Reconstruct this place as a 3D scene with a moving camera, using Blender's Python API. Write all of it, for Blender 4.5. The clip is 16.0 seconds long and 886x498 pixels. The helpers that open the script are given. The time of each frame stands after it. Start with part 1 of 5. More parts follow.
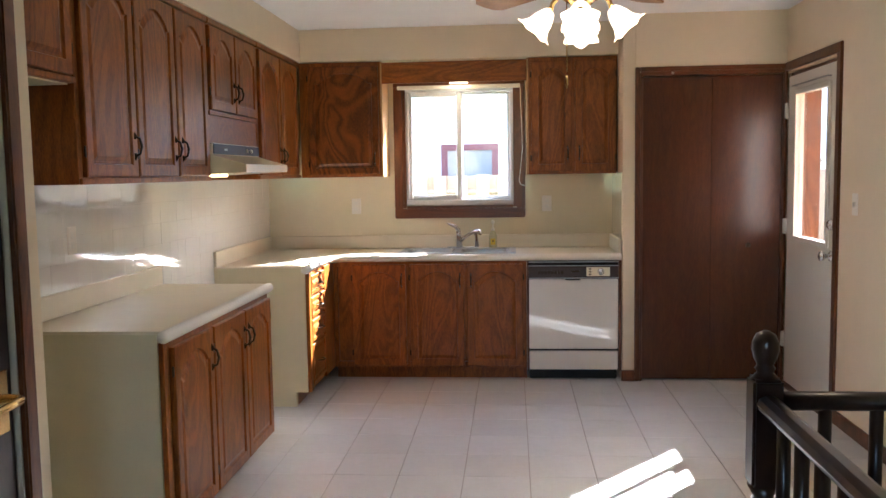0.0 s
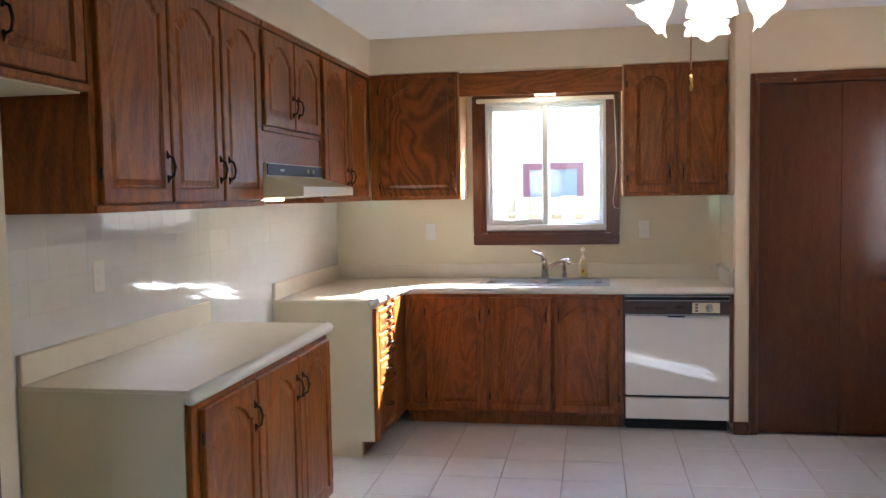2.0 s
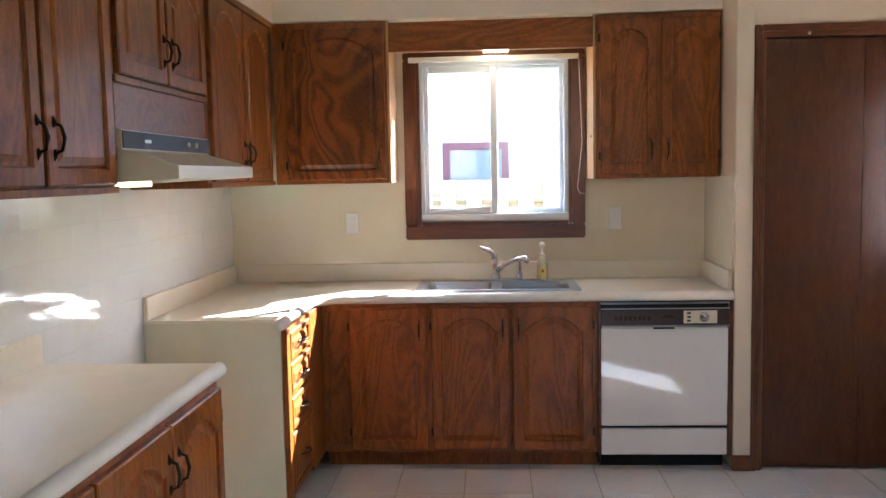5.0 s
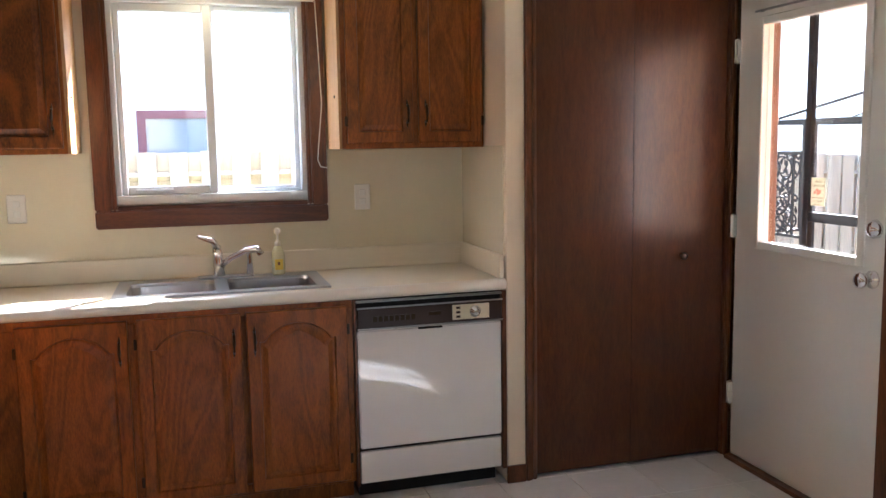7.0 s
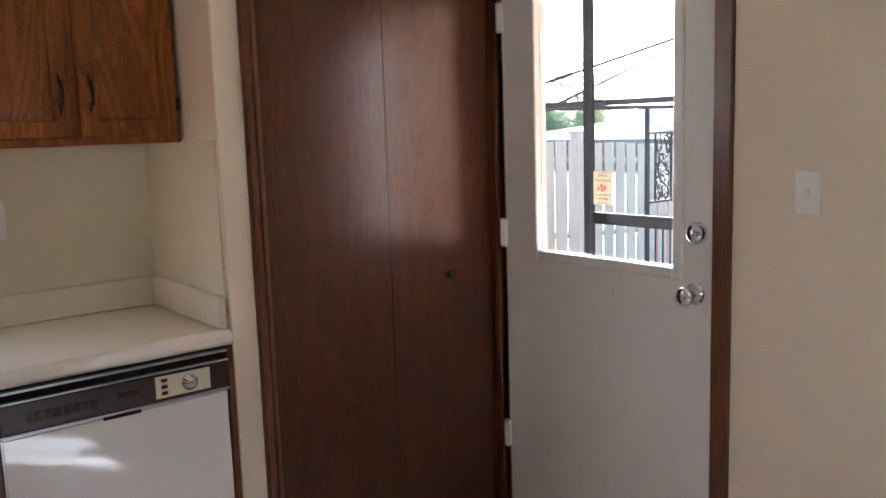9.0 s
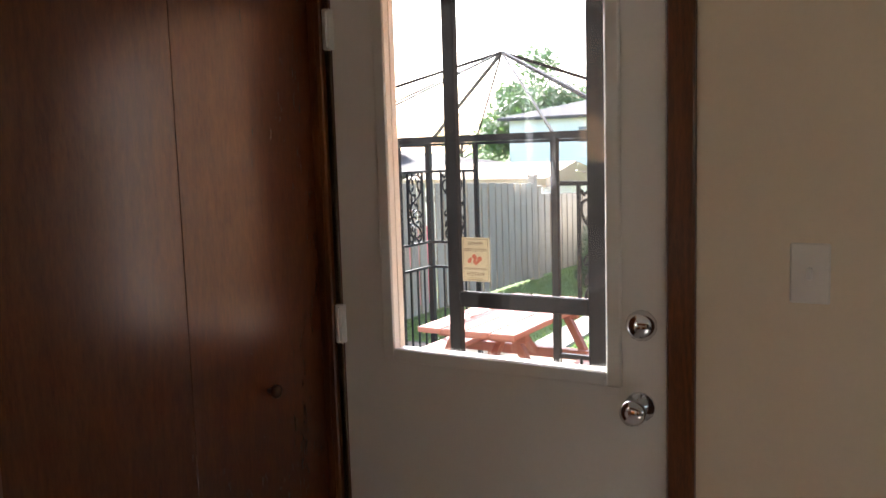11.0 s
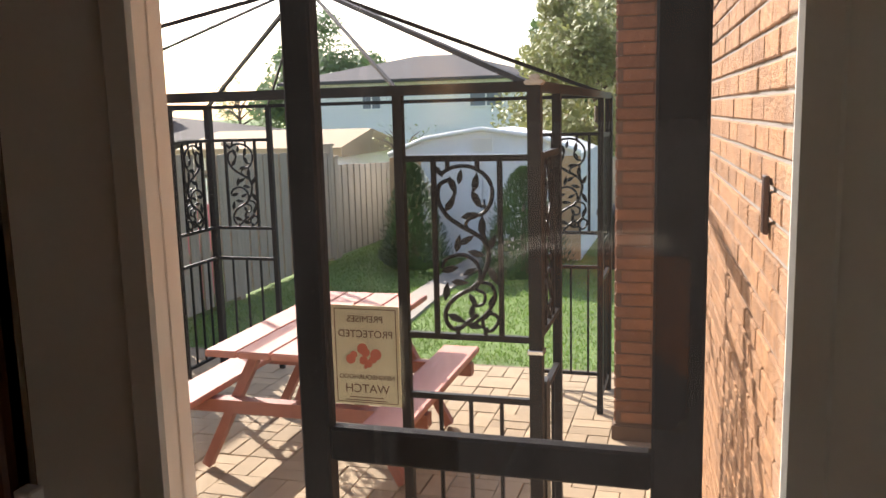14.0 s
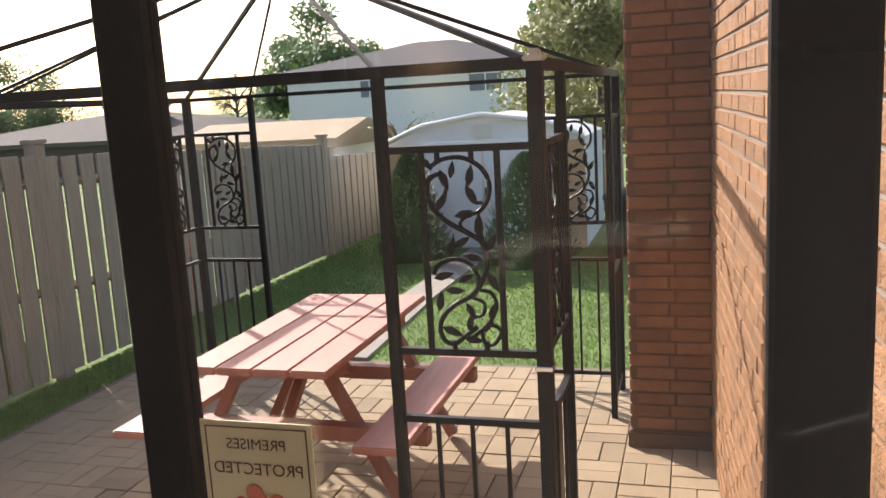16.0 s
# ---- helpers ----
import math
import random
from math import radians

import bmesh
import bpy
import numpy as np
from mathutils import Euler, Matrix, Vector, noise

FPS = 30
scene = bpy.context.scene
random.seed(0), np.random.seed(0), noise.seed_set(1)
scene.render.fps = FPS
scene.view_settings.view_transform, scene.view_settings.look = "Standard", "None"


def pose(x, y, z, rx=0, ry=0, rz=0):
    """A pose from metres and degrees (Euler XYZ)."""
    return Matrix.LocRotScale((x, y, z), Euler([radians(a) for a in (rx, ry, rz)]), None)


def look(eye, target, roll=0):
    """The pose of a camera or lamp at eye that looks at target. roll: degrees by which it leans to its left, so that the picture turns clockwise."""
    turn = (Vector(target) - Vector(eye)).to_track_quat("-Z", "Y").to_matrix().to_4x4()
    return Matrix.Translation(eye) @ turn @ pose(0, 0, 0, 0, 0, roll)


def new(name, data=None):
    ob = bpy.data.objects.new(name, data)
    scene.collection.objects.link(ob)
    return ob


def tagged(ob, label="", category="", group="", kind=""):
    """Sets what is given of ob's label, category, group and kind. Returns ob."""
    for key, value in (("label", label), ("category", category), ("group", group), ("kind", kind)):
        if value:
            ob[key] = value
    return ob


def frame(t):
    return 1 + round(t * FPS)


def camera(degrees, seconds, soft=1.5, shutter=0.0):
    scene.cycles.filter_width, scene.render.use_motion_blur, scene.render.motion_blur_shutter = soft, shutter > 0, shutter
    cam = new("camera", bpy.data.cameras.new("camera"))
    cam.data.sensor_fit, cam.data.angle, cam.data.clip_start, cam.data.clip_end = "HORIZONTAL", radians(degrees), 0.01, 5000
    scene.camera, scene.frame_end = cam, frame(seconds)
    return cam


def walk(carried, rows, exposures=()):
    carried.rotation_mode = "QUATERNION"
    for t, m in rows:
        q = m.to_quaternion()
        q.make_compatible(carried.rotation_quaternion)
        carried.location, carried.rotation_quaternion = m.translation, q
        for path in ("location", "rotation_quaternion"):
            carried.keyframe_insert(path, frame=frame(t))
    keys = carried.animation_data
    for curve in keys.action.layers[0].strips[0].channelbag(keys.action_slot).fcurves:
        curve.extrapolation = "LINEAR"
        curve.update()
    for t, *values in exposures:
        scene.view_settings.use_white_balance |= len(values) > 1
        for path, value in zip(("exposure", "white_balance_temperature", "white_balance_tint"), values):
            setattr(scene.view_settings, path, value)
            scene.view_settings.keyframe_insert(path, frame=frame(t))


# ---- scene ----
cam = camera(55, 16.0)
PATH = [
    (0, look((0.310, -0.136, 1.428), (0.146, 1.849, 1.249), -0.90)),
    (0.5, look((0.306, 0.010, 1.429), (0.062, 1.990, 1.285), -1.11)),
    (1, look((0.314, 0.122, 1.443), (-0.030, 2.088, 1.328), -0.93)),
    (1.5, look((0.289, 0.281, 1.432), (-0.079, 2.242, 1.305), -1.56)),
    (2, look((0.232, 0.473, 1.446), (-0.116, 2.438, 1.315), -1.03)),
    (2.5, look((0.171, 0.636, 1.446), (-0.172, 2.602, 1.324), -2.14)),
    (3, look((0.130, 0.823, 1.464), (-0.257, 2.781, 1.326), -1.39)),
    (5.5, look((-0.141, 1.788, 1.421), (-0.143, 3.778, 1.227), -1.13)),
    (6, look((-0.189, 2.018, 1.387), (-0.037, 3.999, 1.156), -0.83)),
    (6.5, look((-0.226, 2.198, 1.411), (0.174, 4.139, 1.143), 0.20)),
    (7, look((-0.173, 2.394, 1.420), (0.385, 4.299, 1.175), -0.94)),
    (7.5, look((-0.109, 2.641, 1.421), (0.601, 4.495, 1.172), -1.22)),
    (8, look((-0.044, 2.874, 1.432), (0.814, 4.655, 1.127), -1.88)),
    (8.5, look((-0.037, 3.115, 1.433), (1.023, 4.785, 1.140), -0.71)),
    (9, look((0.016, 3.369, 1.425), (1.259, 4.910, 1.141), -1.86)),
    (9.5, look((0.073, 3.605, 1.441), (1.476, 5.008, 1.184), -1.52)),
    (12, look((0.669, 4.582, 1.499), (2.485, 5.386, 1.259), -1.76)),
    (12.5, look((0.845, 4.724, 1.509), (2.702, 5.427, 1.267), -1.46)),
    (13, look((1.021, 4.803, 1.509), (2.899, 5.442, 1.258), -2.37)),
    (13.5, look((1.257, 4.869, 1.484), (3.150, 5.460, 1.222), -2.24)),
    (14, look((1.413, 4.934, 1.464), (3.308, 5.492, 1.148), -1.49)),
    (14.5, look((1.524, 4.990, 1.458), (3.433, 5.494, 1.138), -1.89)),
    (15, look((1.648, 4.996, 1.464), (3.563, 5.478, 1.147), -2.30)),
    (15.5, look((1.751, 5.007, 1.460), (3.653, 5.532, 1.134), -1.91)),
    (16, look((1.800, 5.004, 1.454), (3.686, 5.572, 1.108), -3.30)),
]
EXPO = [(0, 3.75, 5500, 12), (1.5, 3.8, 5080, 12), (5.5, 3.8, 5050, 12), (7, 3.7, 5300, 12), (9.0, 3.55, 5100, 12), (9.7, 3.4, 5100, 12), (11.0, 2.55, 5800, 13), (11.8, 2.05, 6100, 14), (13.0, 1.75, 6200, 14), (14.0, 1.35, 6300, 14), (15, 1.0, 6350, 15), (16, 1.0, 6300, 15)]
SKY, FANW, REAR = 0.15, 0.15, 0.06
# exposure along the walk: bright kitchen, darker once the door's glass fills the view
walk(cam, PATH, EXPO)

# ---- world and light ----
SUN_TO = Vector((0.96, 1.14, 1.0)).normalized()
world = bpy.data.worlds.new("sky")
scene.world = world
world.use_nodes = True
wn = world.node_tree.nodes
sky = wn.new("ShaderNodeTexSky")
sky.sky_type = "NISHITA"
sky.sun_disc = False
sky.sun_elevation = math.asin(SUN_TO.z)
sky.sun_rotation = math.atan2(SUN_TO.x, SUN_TO.y)
sky.dust_density = 2.5
sky.ozone_density = 0.3
wn["Background"].inputs["Strength"].default_value = SKY
world.node_tree.links.new(sky.outputs[0], wn["Background"].inputs["Color"])
sun = new("sun", bpy.data.lights.new("sun", "SUN"))
sun.data.energy, sun.data.angle, sun.data.color = 5.0, radians(0.5), (1.0, 0.93, 0.82)
sun.matrix_world = look((0, 0, 20), Vector((0, 0, 20)) - SUN_TO)

# added fill lamp at an assumed opening behind the start, never in view
def fill_light(name, m, w, h, watts):
    lamp = new(name, bpy.data.lights.new(name, "AREA"))
    lamp.data.shape, lamp.data.size, lamp.data.size_y, lamp.data.energy = "RECTANGLE", w, h, watts
    lamp.data.color = (1.0, 0.96, 0.88)
    lamp.matrix_world = m
    return lamp


fill_light("rear_fill", look((0.2, -1.55, 1.5), (0.2, 2.0, 1.2)), 0.8, 0.9, REAR)


# ---- materials ----
def base_mat(name, rough=0.5, metal=0.0):
    m = bpy.data.materials.new(name)
    m.use_nodes = True
    b = m.node_tree.nodes["Principled BSDF"]
    b.inputs["Roughness"].default_value = rough
    b.inputs["Metallic"].default_value = metal
    return m, m.node_tree.nodes, m.node_tree.links, b


def coords(n, l, scale=(1, 1, 1), per_object=True):
    tc = n.new("ShaderNodeTexCoord")
    mp = n.new("ShaderNodeMapping")
    mp.inputs["Scale"].default_value = scale
    l.new(tc.outputs["Object"], mp.inputs["Vector"])
    if per_object:
        oi = n.new("ShaderNodeObjectInfo")
        mu = n.new("ShaderNodeMath")
        mu.operation = "MULTIPLY"
        mu.inputs[1].default_value = 37.0
        l.new(oi.outputs["Random"], mu.inputs[0])
        l.new(mu.outputs[0], mp.inputs["Location"])
    return mp.outputs["Vector"]


def ramp(n, l, fac, stops):
    r = n.new("ShaderNodeValToRGB")
    e = r.color_ramp.elements
    e[0].position, e[0].color = stops[0][0], (*stops[0][1], 1)
    e[1].position, e[1].color = stops[-1][0], (*stops[-1][1], 1)
    for p, c in stops[1:-1]:
        q = e.new(p)
        q.color = (*c, 1)
    l.new(fac, r.inputs[0])
    return r.outputs[0]


def noise_tex(n, l, vec, scale, detail=4.0, rough=0.6, distortion=0.0):
    t = n.new("ShaderNodeTexNoise")
    t.inputs["Scale"].default_value = scale
    t.inputs["Detail"].default_value = detail
    t.inputs["Roughness"].default_value = rough
    t.inputs["Distortion"].default_value = distortion
    l.new(vec, t.inputs["Vector"])
    return t.outputs["Fac"]


def bump(n, l, b, h, strength, dist):
    k = n.new("ShaderNodeBump")
    k.inputs["Strength"].default_value = strength
    k.inputs["Distance"].default_value = dist
    l.new(h, k.inputs["Height"])
    l.new(k.outputs[0], b.inputs["Normal"])


def shade(c, k):
    return tuple(min(1, max(0, a * k)) for a in c)


def plain(name, c, rough=0.5, metal=0.0, vary=0.08, scale=6.0, grain=120.0, bumpy=0.15, dist=0.001, per_piece=0.0):
    """A painted or mineral surface: soft stains, fine grain and a little relief."""
    m, n, l, b = base_mat(name, rough, metal)
    v = coords(n, l)
    big = noise_tex(n, l, v, scale, 3)
    fine = noise_tex(n, l, v, grain, 4)
    mx = n.new("ShaderNodeMath")
    mx.operation = "MULTIPLY_ADD"
    mx.inputs[1].default_value = 0.4
    l.new(fine, mx.inputs[0])
    sc = n.new("ShaderNodeMath")
    sc.operation = "MULTIPLY"
    sc.inputs[1].default_value = 0.6
    l.new(big, sc.inputs[0])
    l.new(sc.outputs[0], mx.inputs[2])
    col = ramp(n, l, mx.outputs[0], [(0.3, shade(c, 1 - vary)), (0.7, shade(c, 1 + vary))])
    if per_piece:
        oi = n.new("ShaderNodeObjectInfo")
        hv = n.new("ShaderNodeHueSaturation")
        mr = n.new("ShaderNodeMapRange")
        mr.inputs["To Min"].default_value, mr.inputs["To Max"].default_value = 1 - per_piece, 1 + per_piece
        l.new(oi.outputs["Random"], mr.inputs["Value"])
        l.new(mr.outputs[0], hv.inputs["Value"])
        l.new(col, hv.inputs["Color"])
        col = hv.outputs[0]
    l.new(col, b.inputs["Base Color"])
    if bumpy:
        bump(n, l, b, fine, bumpy, dist)
    return m


def wood(name, dark, light, rough=0.4, axis=2, cathedral=1.0, coat=0.0, scale=1.0, stretch=1.0):
    """Grain that runs along one axis: pores, streaks and wide flame figure."""
    m, n, l, b = base_mat(name, rough)
    s = [9.0 * scale] * 3
    s[axis] = 1.6 * scale * stretch
    v = coords(n, l, tuple(s))
    flame = noise_tex(n, l, v, 0.55, 2, 0.5, 0.6)
    wv = n.new("ShaderNodeMath")
    wv.operation = "MULTIPLY"
    wv.inputs[1].default_value = 80.0
    l.new(flame, wv.inputs[0])
    sn = n.new("ShaderNodeMath")
    sn.operation = "SINE"
    l.new(wv.outputs[0], sn.inputs[0])
    pores = noise_tex(n, l, v, 22.0, 5, 0.7)
    ad = n.new("ShaderNodeMath")
    ad.operation = "MULTIPLY_ADD"
    ad.inputs[1].default_value = 0.065 * cathedral
    soft = n.new("ShaderNodeMath")
    soft.operation = "MULTIPLY_ADD"
    soft.inputs[1].default_value, soft.inputs[2].default_value = 0.6, 0.08
    l.new(pores, soft.inputs[0])
    wide = n.new("ShaderNodeMath")
    wide.operation = "MULTIPLY_ADD"
    wide.inputs[1].default_value = 0.24
    l.new(noise_tex(n, l, v, 1.6, 3), wide.inputs[0])
    l.new(soft.outputs[0], wide.inputs[2])
    l.new(sn.outputs[0], ad.inputs[0])
    l.new(wide.outputs[0], ad.inputs[2])
    mid = tuple((a + c) / 2 for a, c in zip(dark, light))
    l.new(ramp(n, l, ad.outputs[0], [(0.28, dark), (0.5, mid), (0.72, light)]), b.inputs["Base Color"])
    bump(n, l, b, pores, 0.06, 0.001)
    if coat:
        b.inputs["Coat Weight"].default_value = coat
        b.inputs["Coat Roughness"].default_value = 0.25
    return m


def glass_mat(name, tint=(1, 1, 1), gloss=0.02, dust=0.0):
    m = bpy.data.materials.new(name)
    m.use_nodes = True
    n, l = m.node_tree.nodes, m.node_tree.links
    n.remove(n["Principled BSDF"])
    tr, gl, fr, mx = (n.new("ShaderNodeBsdf" + k) if k in ("Transparent", "Glossy") else n.new("ShaderNode" + k) for k in ("Transparent", "Glossy", "LayerWeight", "MixShader"))
    tr.inputs["Color"].default_value = (*tint, 1)
    gl.inputs["Roughness"].default_value = gloss
    fr.inputs["Blend"].default_value = 0.12
    mn = n.new("ShaderNodeMath")
    mn.operation = "MULTIPLY_ADD"
    mn.inputs[1].default_value, mn.inputs[2].default_value = 0.35, 0.02
    l.new(fr.outputs["Facing"], mn.inputs[0])
    l.new(mn.outputs[0], mx.inputs[0])
    l.new(tr.outputs[0], mx.inputs[1])
    l.new(gl.outputs[0], mx.inputs[2])
    out = mx.outputs[0]
    if dust:
        film, wipe, mix = n.new("ShaderNodeBsdfTranslucent"), n.new("ShaderNodeMapRange"), n.new("ShaderNodeMixShader")
        film.inputs["Color"].default_value = (1, 0.98, 0.95, 1)
        v = coords(n, l, (1, 1, 0.35), False)
        l.new(noise_tex(n, l, v, 9.0, 5, 0.65, 0.8), wipe.inputs["Value"])
        wipe.inputs["From Min"].default_value, wipe.inputs["From Max"].default_value = 0.3, 0.75
        wipe.inputs["To Min"].default_value, wipe.inputs["To Max"].default_value = dust * 0.6, dust * 1.6
        l.new(wipe.outputs[0], mix.inputs[0])
        l.new(out, mix.inputs[1])
        l.new(film.outputs[0], mix.inputs[2])
        out = mix.outputs[0]
    l.new(out, n["Material Output"].inputs["Surface"])
    return m


def glow(name, c, strength):
    m, n, l, b = base_mat(name, 0.4)
    b.inputs["Base Color"].default_value = (*c, 1)
    b.inputs["Emission Color"].default_value = (*c, 1)
    b.inputs["Emission Strength"].default_value = strength
    return m


M = dict(
    wall=plain("wall_paint", (0.77, 0.655, 0.485), 0.7, vary=0.03, grain=90, bumpy=0.1),
    ceiling=plain("ceiling_paint", (0.82, 0.82, 0.82), 0.85, vary=0.02, grain=60, bumpy=0.3, dist=0.002),
    splash=plain("glossy_splash_panel", (0.78, 0.70, 0.50), 0.1, vary=0.03, bumpy=0.02),
    splash_w=plain("glossy_white_wall", (0.80, 0.79, 0.74), 0.07, vary=0.03, bumpy=0.02),
    oak=wood("stained_oak", (0.075, 0.0175, 0.0018), (0.40, 0.122, 0.0115), 0.36, cathedral=0.9, coat=0.04, stretch=1.3),
    oak_x=wood("stained_oak_across", (0.075, 0.0175, 0.0018), (0.40, 0.122, 0.0115), 0.36, axis=0, cathedral=0.9, coat=0.04, stretch=1.3),
    oak_ply=wood("oak_ply", (0.05, 0.012, 0.0015), (0.29, 0.08, 0.009), 0.36, cathedral=1.6, coat=0.05, scale=0.7, stretch=2.2),
    trim=wood("dark_trim", (0.05, 0.014, 0.004), (0.19, 0.058, 0.014), 0.3, coat=0.2),
    trim_x=wood("dark_trim_across", (0.05, 0.014, 0.004), (0.19, 0.058, 0.014), 0.3, axis=0, coat=0.2),
    mahogany=wood("mahogany_veneer", (0.040, 0.010, 0.003), (0.108, 0.028, 0.007), 0.27, cathedral=0.5, coat=0.25, scale=0.8),
    ebony=wood("dark_turned_wood", (0.012, 0.005, 0.003), (0.035, 0.014, 0.008), 0.28, coat=0.3),
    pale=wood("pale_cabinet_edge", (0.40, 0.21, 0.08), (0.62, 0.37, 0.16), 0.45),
    counter=plain("laminate", (0.76, 0.68, 0.52), 0.32, vary=0.06, grain=220, bumpy=0.03),
    counter_edge=plain("laminate_edge", (0.82, 0.78, 0.70), 0.3, vary=0.02, bumpy=0.02),
    endpanel=plain("painted_end_panel", (0.68, 0.62, 0.42), 0.5, vary=0.04, bumpy=0.04),
    white=plain("white_enamel", (0.80, 0.78, 0.74), 0.07, vary=0.02, bumpy=0.02),
    door=plain("door_paint", (0.78, 0.76, 0.70), 0.42, vary=0.03, bumpy=0.05),
    vinyl=plain("white_vinyl", (0.68, 0.71, 0.74), 0.35, vary=0.02, bumpy=0.02),
    almond=plain("almond_enamel", (0.74, 0.66, 0.48), 0.3, vary=0.02, bumpy=0.02),
    plastic=plain("white_plastic", (0.80, 0.76, 0.68), 0.35, vary=0.02, bumpy=0),
    black=plain("black_metal", (0.02, 0.019, 0.018), 0.4, vary=0.2, bumpy=0.05),
    storm=plain("weathered_dark_frame", (0.007, 0.0055, 0.005), 0.55, vary=0.35, scale=12, bumpy=0.2),
    iron=plain("wrought_iron", (0.014, 0.013, 0.013), 0.5, 0.0, vary=0.25, bumpy=0.2),
    pull=plain("antique_brass_dark", (0.05, 0.032, 0.018), 0.35, 0.8, vary=0.3, bumpy=0.05),
    brass=plain("polished_brass", (0.75, 0.52, 0.22), 0.2, 1.0, vary=0.06, bumpy=0),
    chrome=plain("chrome", (0.75, 0.75, 0.76), 0.12, 1.0, vary=0.04, bumpy=0),
    steel=plain("brushed_steel", (0.42, 0.42, 0.42), 0.28, 1.0, vary=0.06, bumpy=0.05),
    panel=plain("dark_brown_panel", (0.045, 0.022, 0.016), 0.3, vary=0.1, bumpy=0),
    navy=plain("hood_control_strip", (0.010, 0.013, 0.028), 0.5, vary=0.1, bumpy=0),
    tile=plain("floor_tile", (0.71, 0.70, 0.69), 0.24, vary=0.05, scale=5, grain=40, bumpy=0.04, per_piece=0.03),
    grout=plain("grout", (0.40, 0.37, 0.34), 0.8, vary=0.1),
    brick=plain("brick", (0.255, 0.125, 0.05), 0.85, vary=0.5, scale=22, grain=90, bumpy=1.0, dist=0.014, per_piece=0.14),
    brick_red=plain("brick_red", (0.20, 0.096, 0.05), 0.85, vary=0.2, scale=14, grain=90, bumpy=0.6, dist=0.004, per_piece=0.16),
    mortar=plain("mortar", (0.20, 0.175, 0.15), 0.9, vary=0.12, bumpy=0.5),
    # pier and footing mortar, darker and browner than the wall's
    mortar_dark=plain("brown_mortar", (0.125, 0.08, 0.052), 0.9, vary=0.15, bumpy=0.5),
    paver=plain("paver", (0.30, 0.228, 0.145), 0.85, vary=0.14, scale=7, grain=90, bumpy=0.5, dist=0.002, per_piece=0.16),
    sand=plain("joint_sand", (0.17, 0.125, 0.085), 0.95, vary=0.2, bumpy=0.4),
    concrete=plain("concrete", (0.42, 0.39, 0.34), 0.9, vary=0.12, bumpy=0.4),
    path=plain("worn_concrete_path", (0.27, 0.235, 0.19), 0.9, vary=0.15, bumpy=0.4),
    lawn=plain("lawn_soil", (0.10, 0.155, 0.032), 0.95, vary=0.35, scale=1.5, grain=40, bumpy=0.8, dist=0.02),
    blade=plain("grass_blade", (0.115, 0.175, 0.034), 0.7, vary=0.3, bumpy=0),
    fence=wood("weathered_fence", (0.20, 0.165, 0.12), (0.43, 0.37, 0.28), 0.85, cathedral=0.6),
    redwood=wood("red_stained_plank", (0.30, 0.11, 0.075), (0.52, 0.23, 0.16), 0.6, axis=0, cathedral=0.5),
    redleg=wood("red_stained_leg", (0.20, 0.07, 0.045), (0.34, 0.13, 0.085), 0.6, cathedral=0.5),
    siding=plain("white_siding", (0.86, 0.83, 0.75), 0.6, vary=0.03, bumpy=0.05),
    shingle=plain("roof_shingle", (0.085, 0.08, 0.08), 0.9, vary=0.2, scale=9, grain=40, bumpy=0.5, dist=0.01),
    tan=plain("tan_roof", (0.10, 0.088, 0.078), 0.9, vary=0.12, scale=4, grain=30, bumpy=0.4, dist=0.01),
    shed=plain("shed_metal", (0.76, 0.76, 0.75), 0.45, vary=0.05, bumpy=0.05),
    shed_tan=plain("shed_side", (0.52, 0.33, 0.17), 0.7, vary=0.08),
    maroon=plain("maroon_trim", (0.16, 0.045, 0.05), 0.5, vary=0.1),
    pane=plain("distant_pane", (0.20, 0.22, 0.24), 0.1, vary=0.1, bumpy=0),
    bark=plain("bark", (0.12, 0.085, 0.06), 0.9, vary=0.3, scale=9, grain=50, bumpy=0.8, dist=0.01),
    leaf=plain("leaf", (0.055, 0.095, 0.03), 0.65, vary=0.4, scale=2, grain=9, bumpy=0),
    leaf_y=plain("leaf_olive", (0.16, 0.165, 0.055), 0.65, vary=0.4, scale=2, grain=9, bumpy=0),
    cedar=plain("cedar_needles", (0.034, 0.062, 0.02), 0.75, vary=0.4, scale=5, grain=25, bumpy=0),
    paper=plain("cream_sticker", (0.74, 0.66, 0.42), 0.6, vary=0.05, bumpy=0.02),
    ink=plain("brown_ink", (0.16, 0.07, 0.03), 0.6, vary=0.1, bumpy=0),
    red_ink=plain("red_ink", (0.62, 0.17, 0.09), 0.6, vary=0.1, bumpy=0),
    soap=plain("pale_soap", (0.62, 0.58, 0.36), 0.2, vary=0.05, bumpy=0),
    lemon=plain("yellow_label", (0.70, 0.50, 0.05), 0.4, vary=0.05, bumpy=0),
    cloth_b=plain("blue_cloth", (0.05, 0.09, 0.35), 0.8, vary=0.3, scale=30, bumpy=0.1),
    cloth_p=plain("pink_cloth", (0.55, 0.16, 0.22), 0.8, vary=0.2, scale=30, bumpy=0.1),
    glass=glass_mat("clear_glass"),
    dusty=glass_mat("dusty_glass", dust=0.0024),
    fanwood=wood("honey_fan_blade", (0.22, 0.10, 0.03), (0.48, 0.27, 0.09), 0.35, axis=0, coat=0.2),
    bulb=glow("lit_glass_shade", (1.0, 0.82, 0.52), 0.22),
    tube=glow("lit_tube", (1.0, 0.80, 0.45), 0.4),
    hoodlamp=glow("lit_hood_lens", (1.0, 0.75, 0.3), 0.4),
)


for key in ("white", "splash_w", "splash"):
    b = M[key].node_tree.nodes["Principled BSDF"]
    b.inputs["Coat Weight"].default_value, b.inputs["Coat Roughness"].default_value = 1.0, 0.04

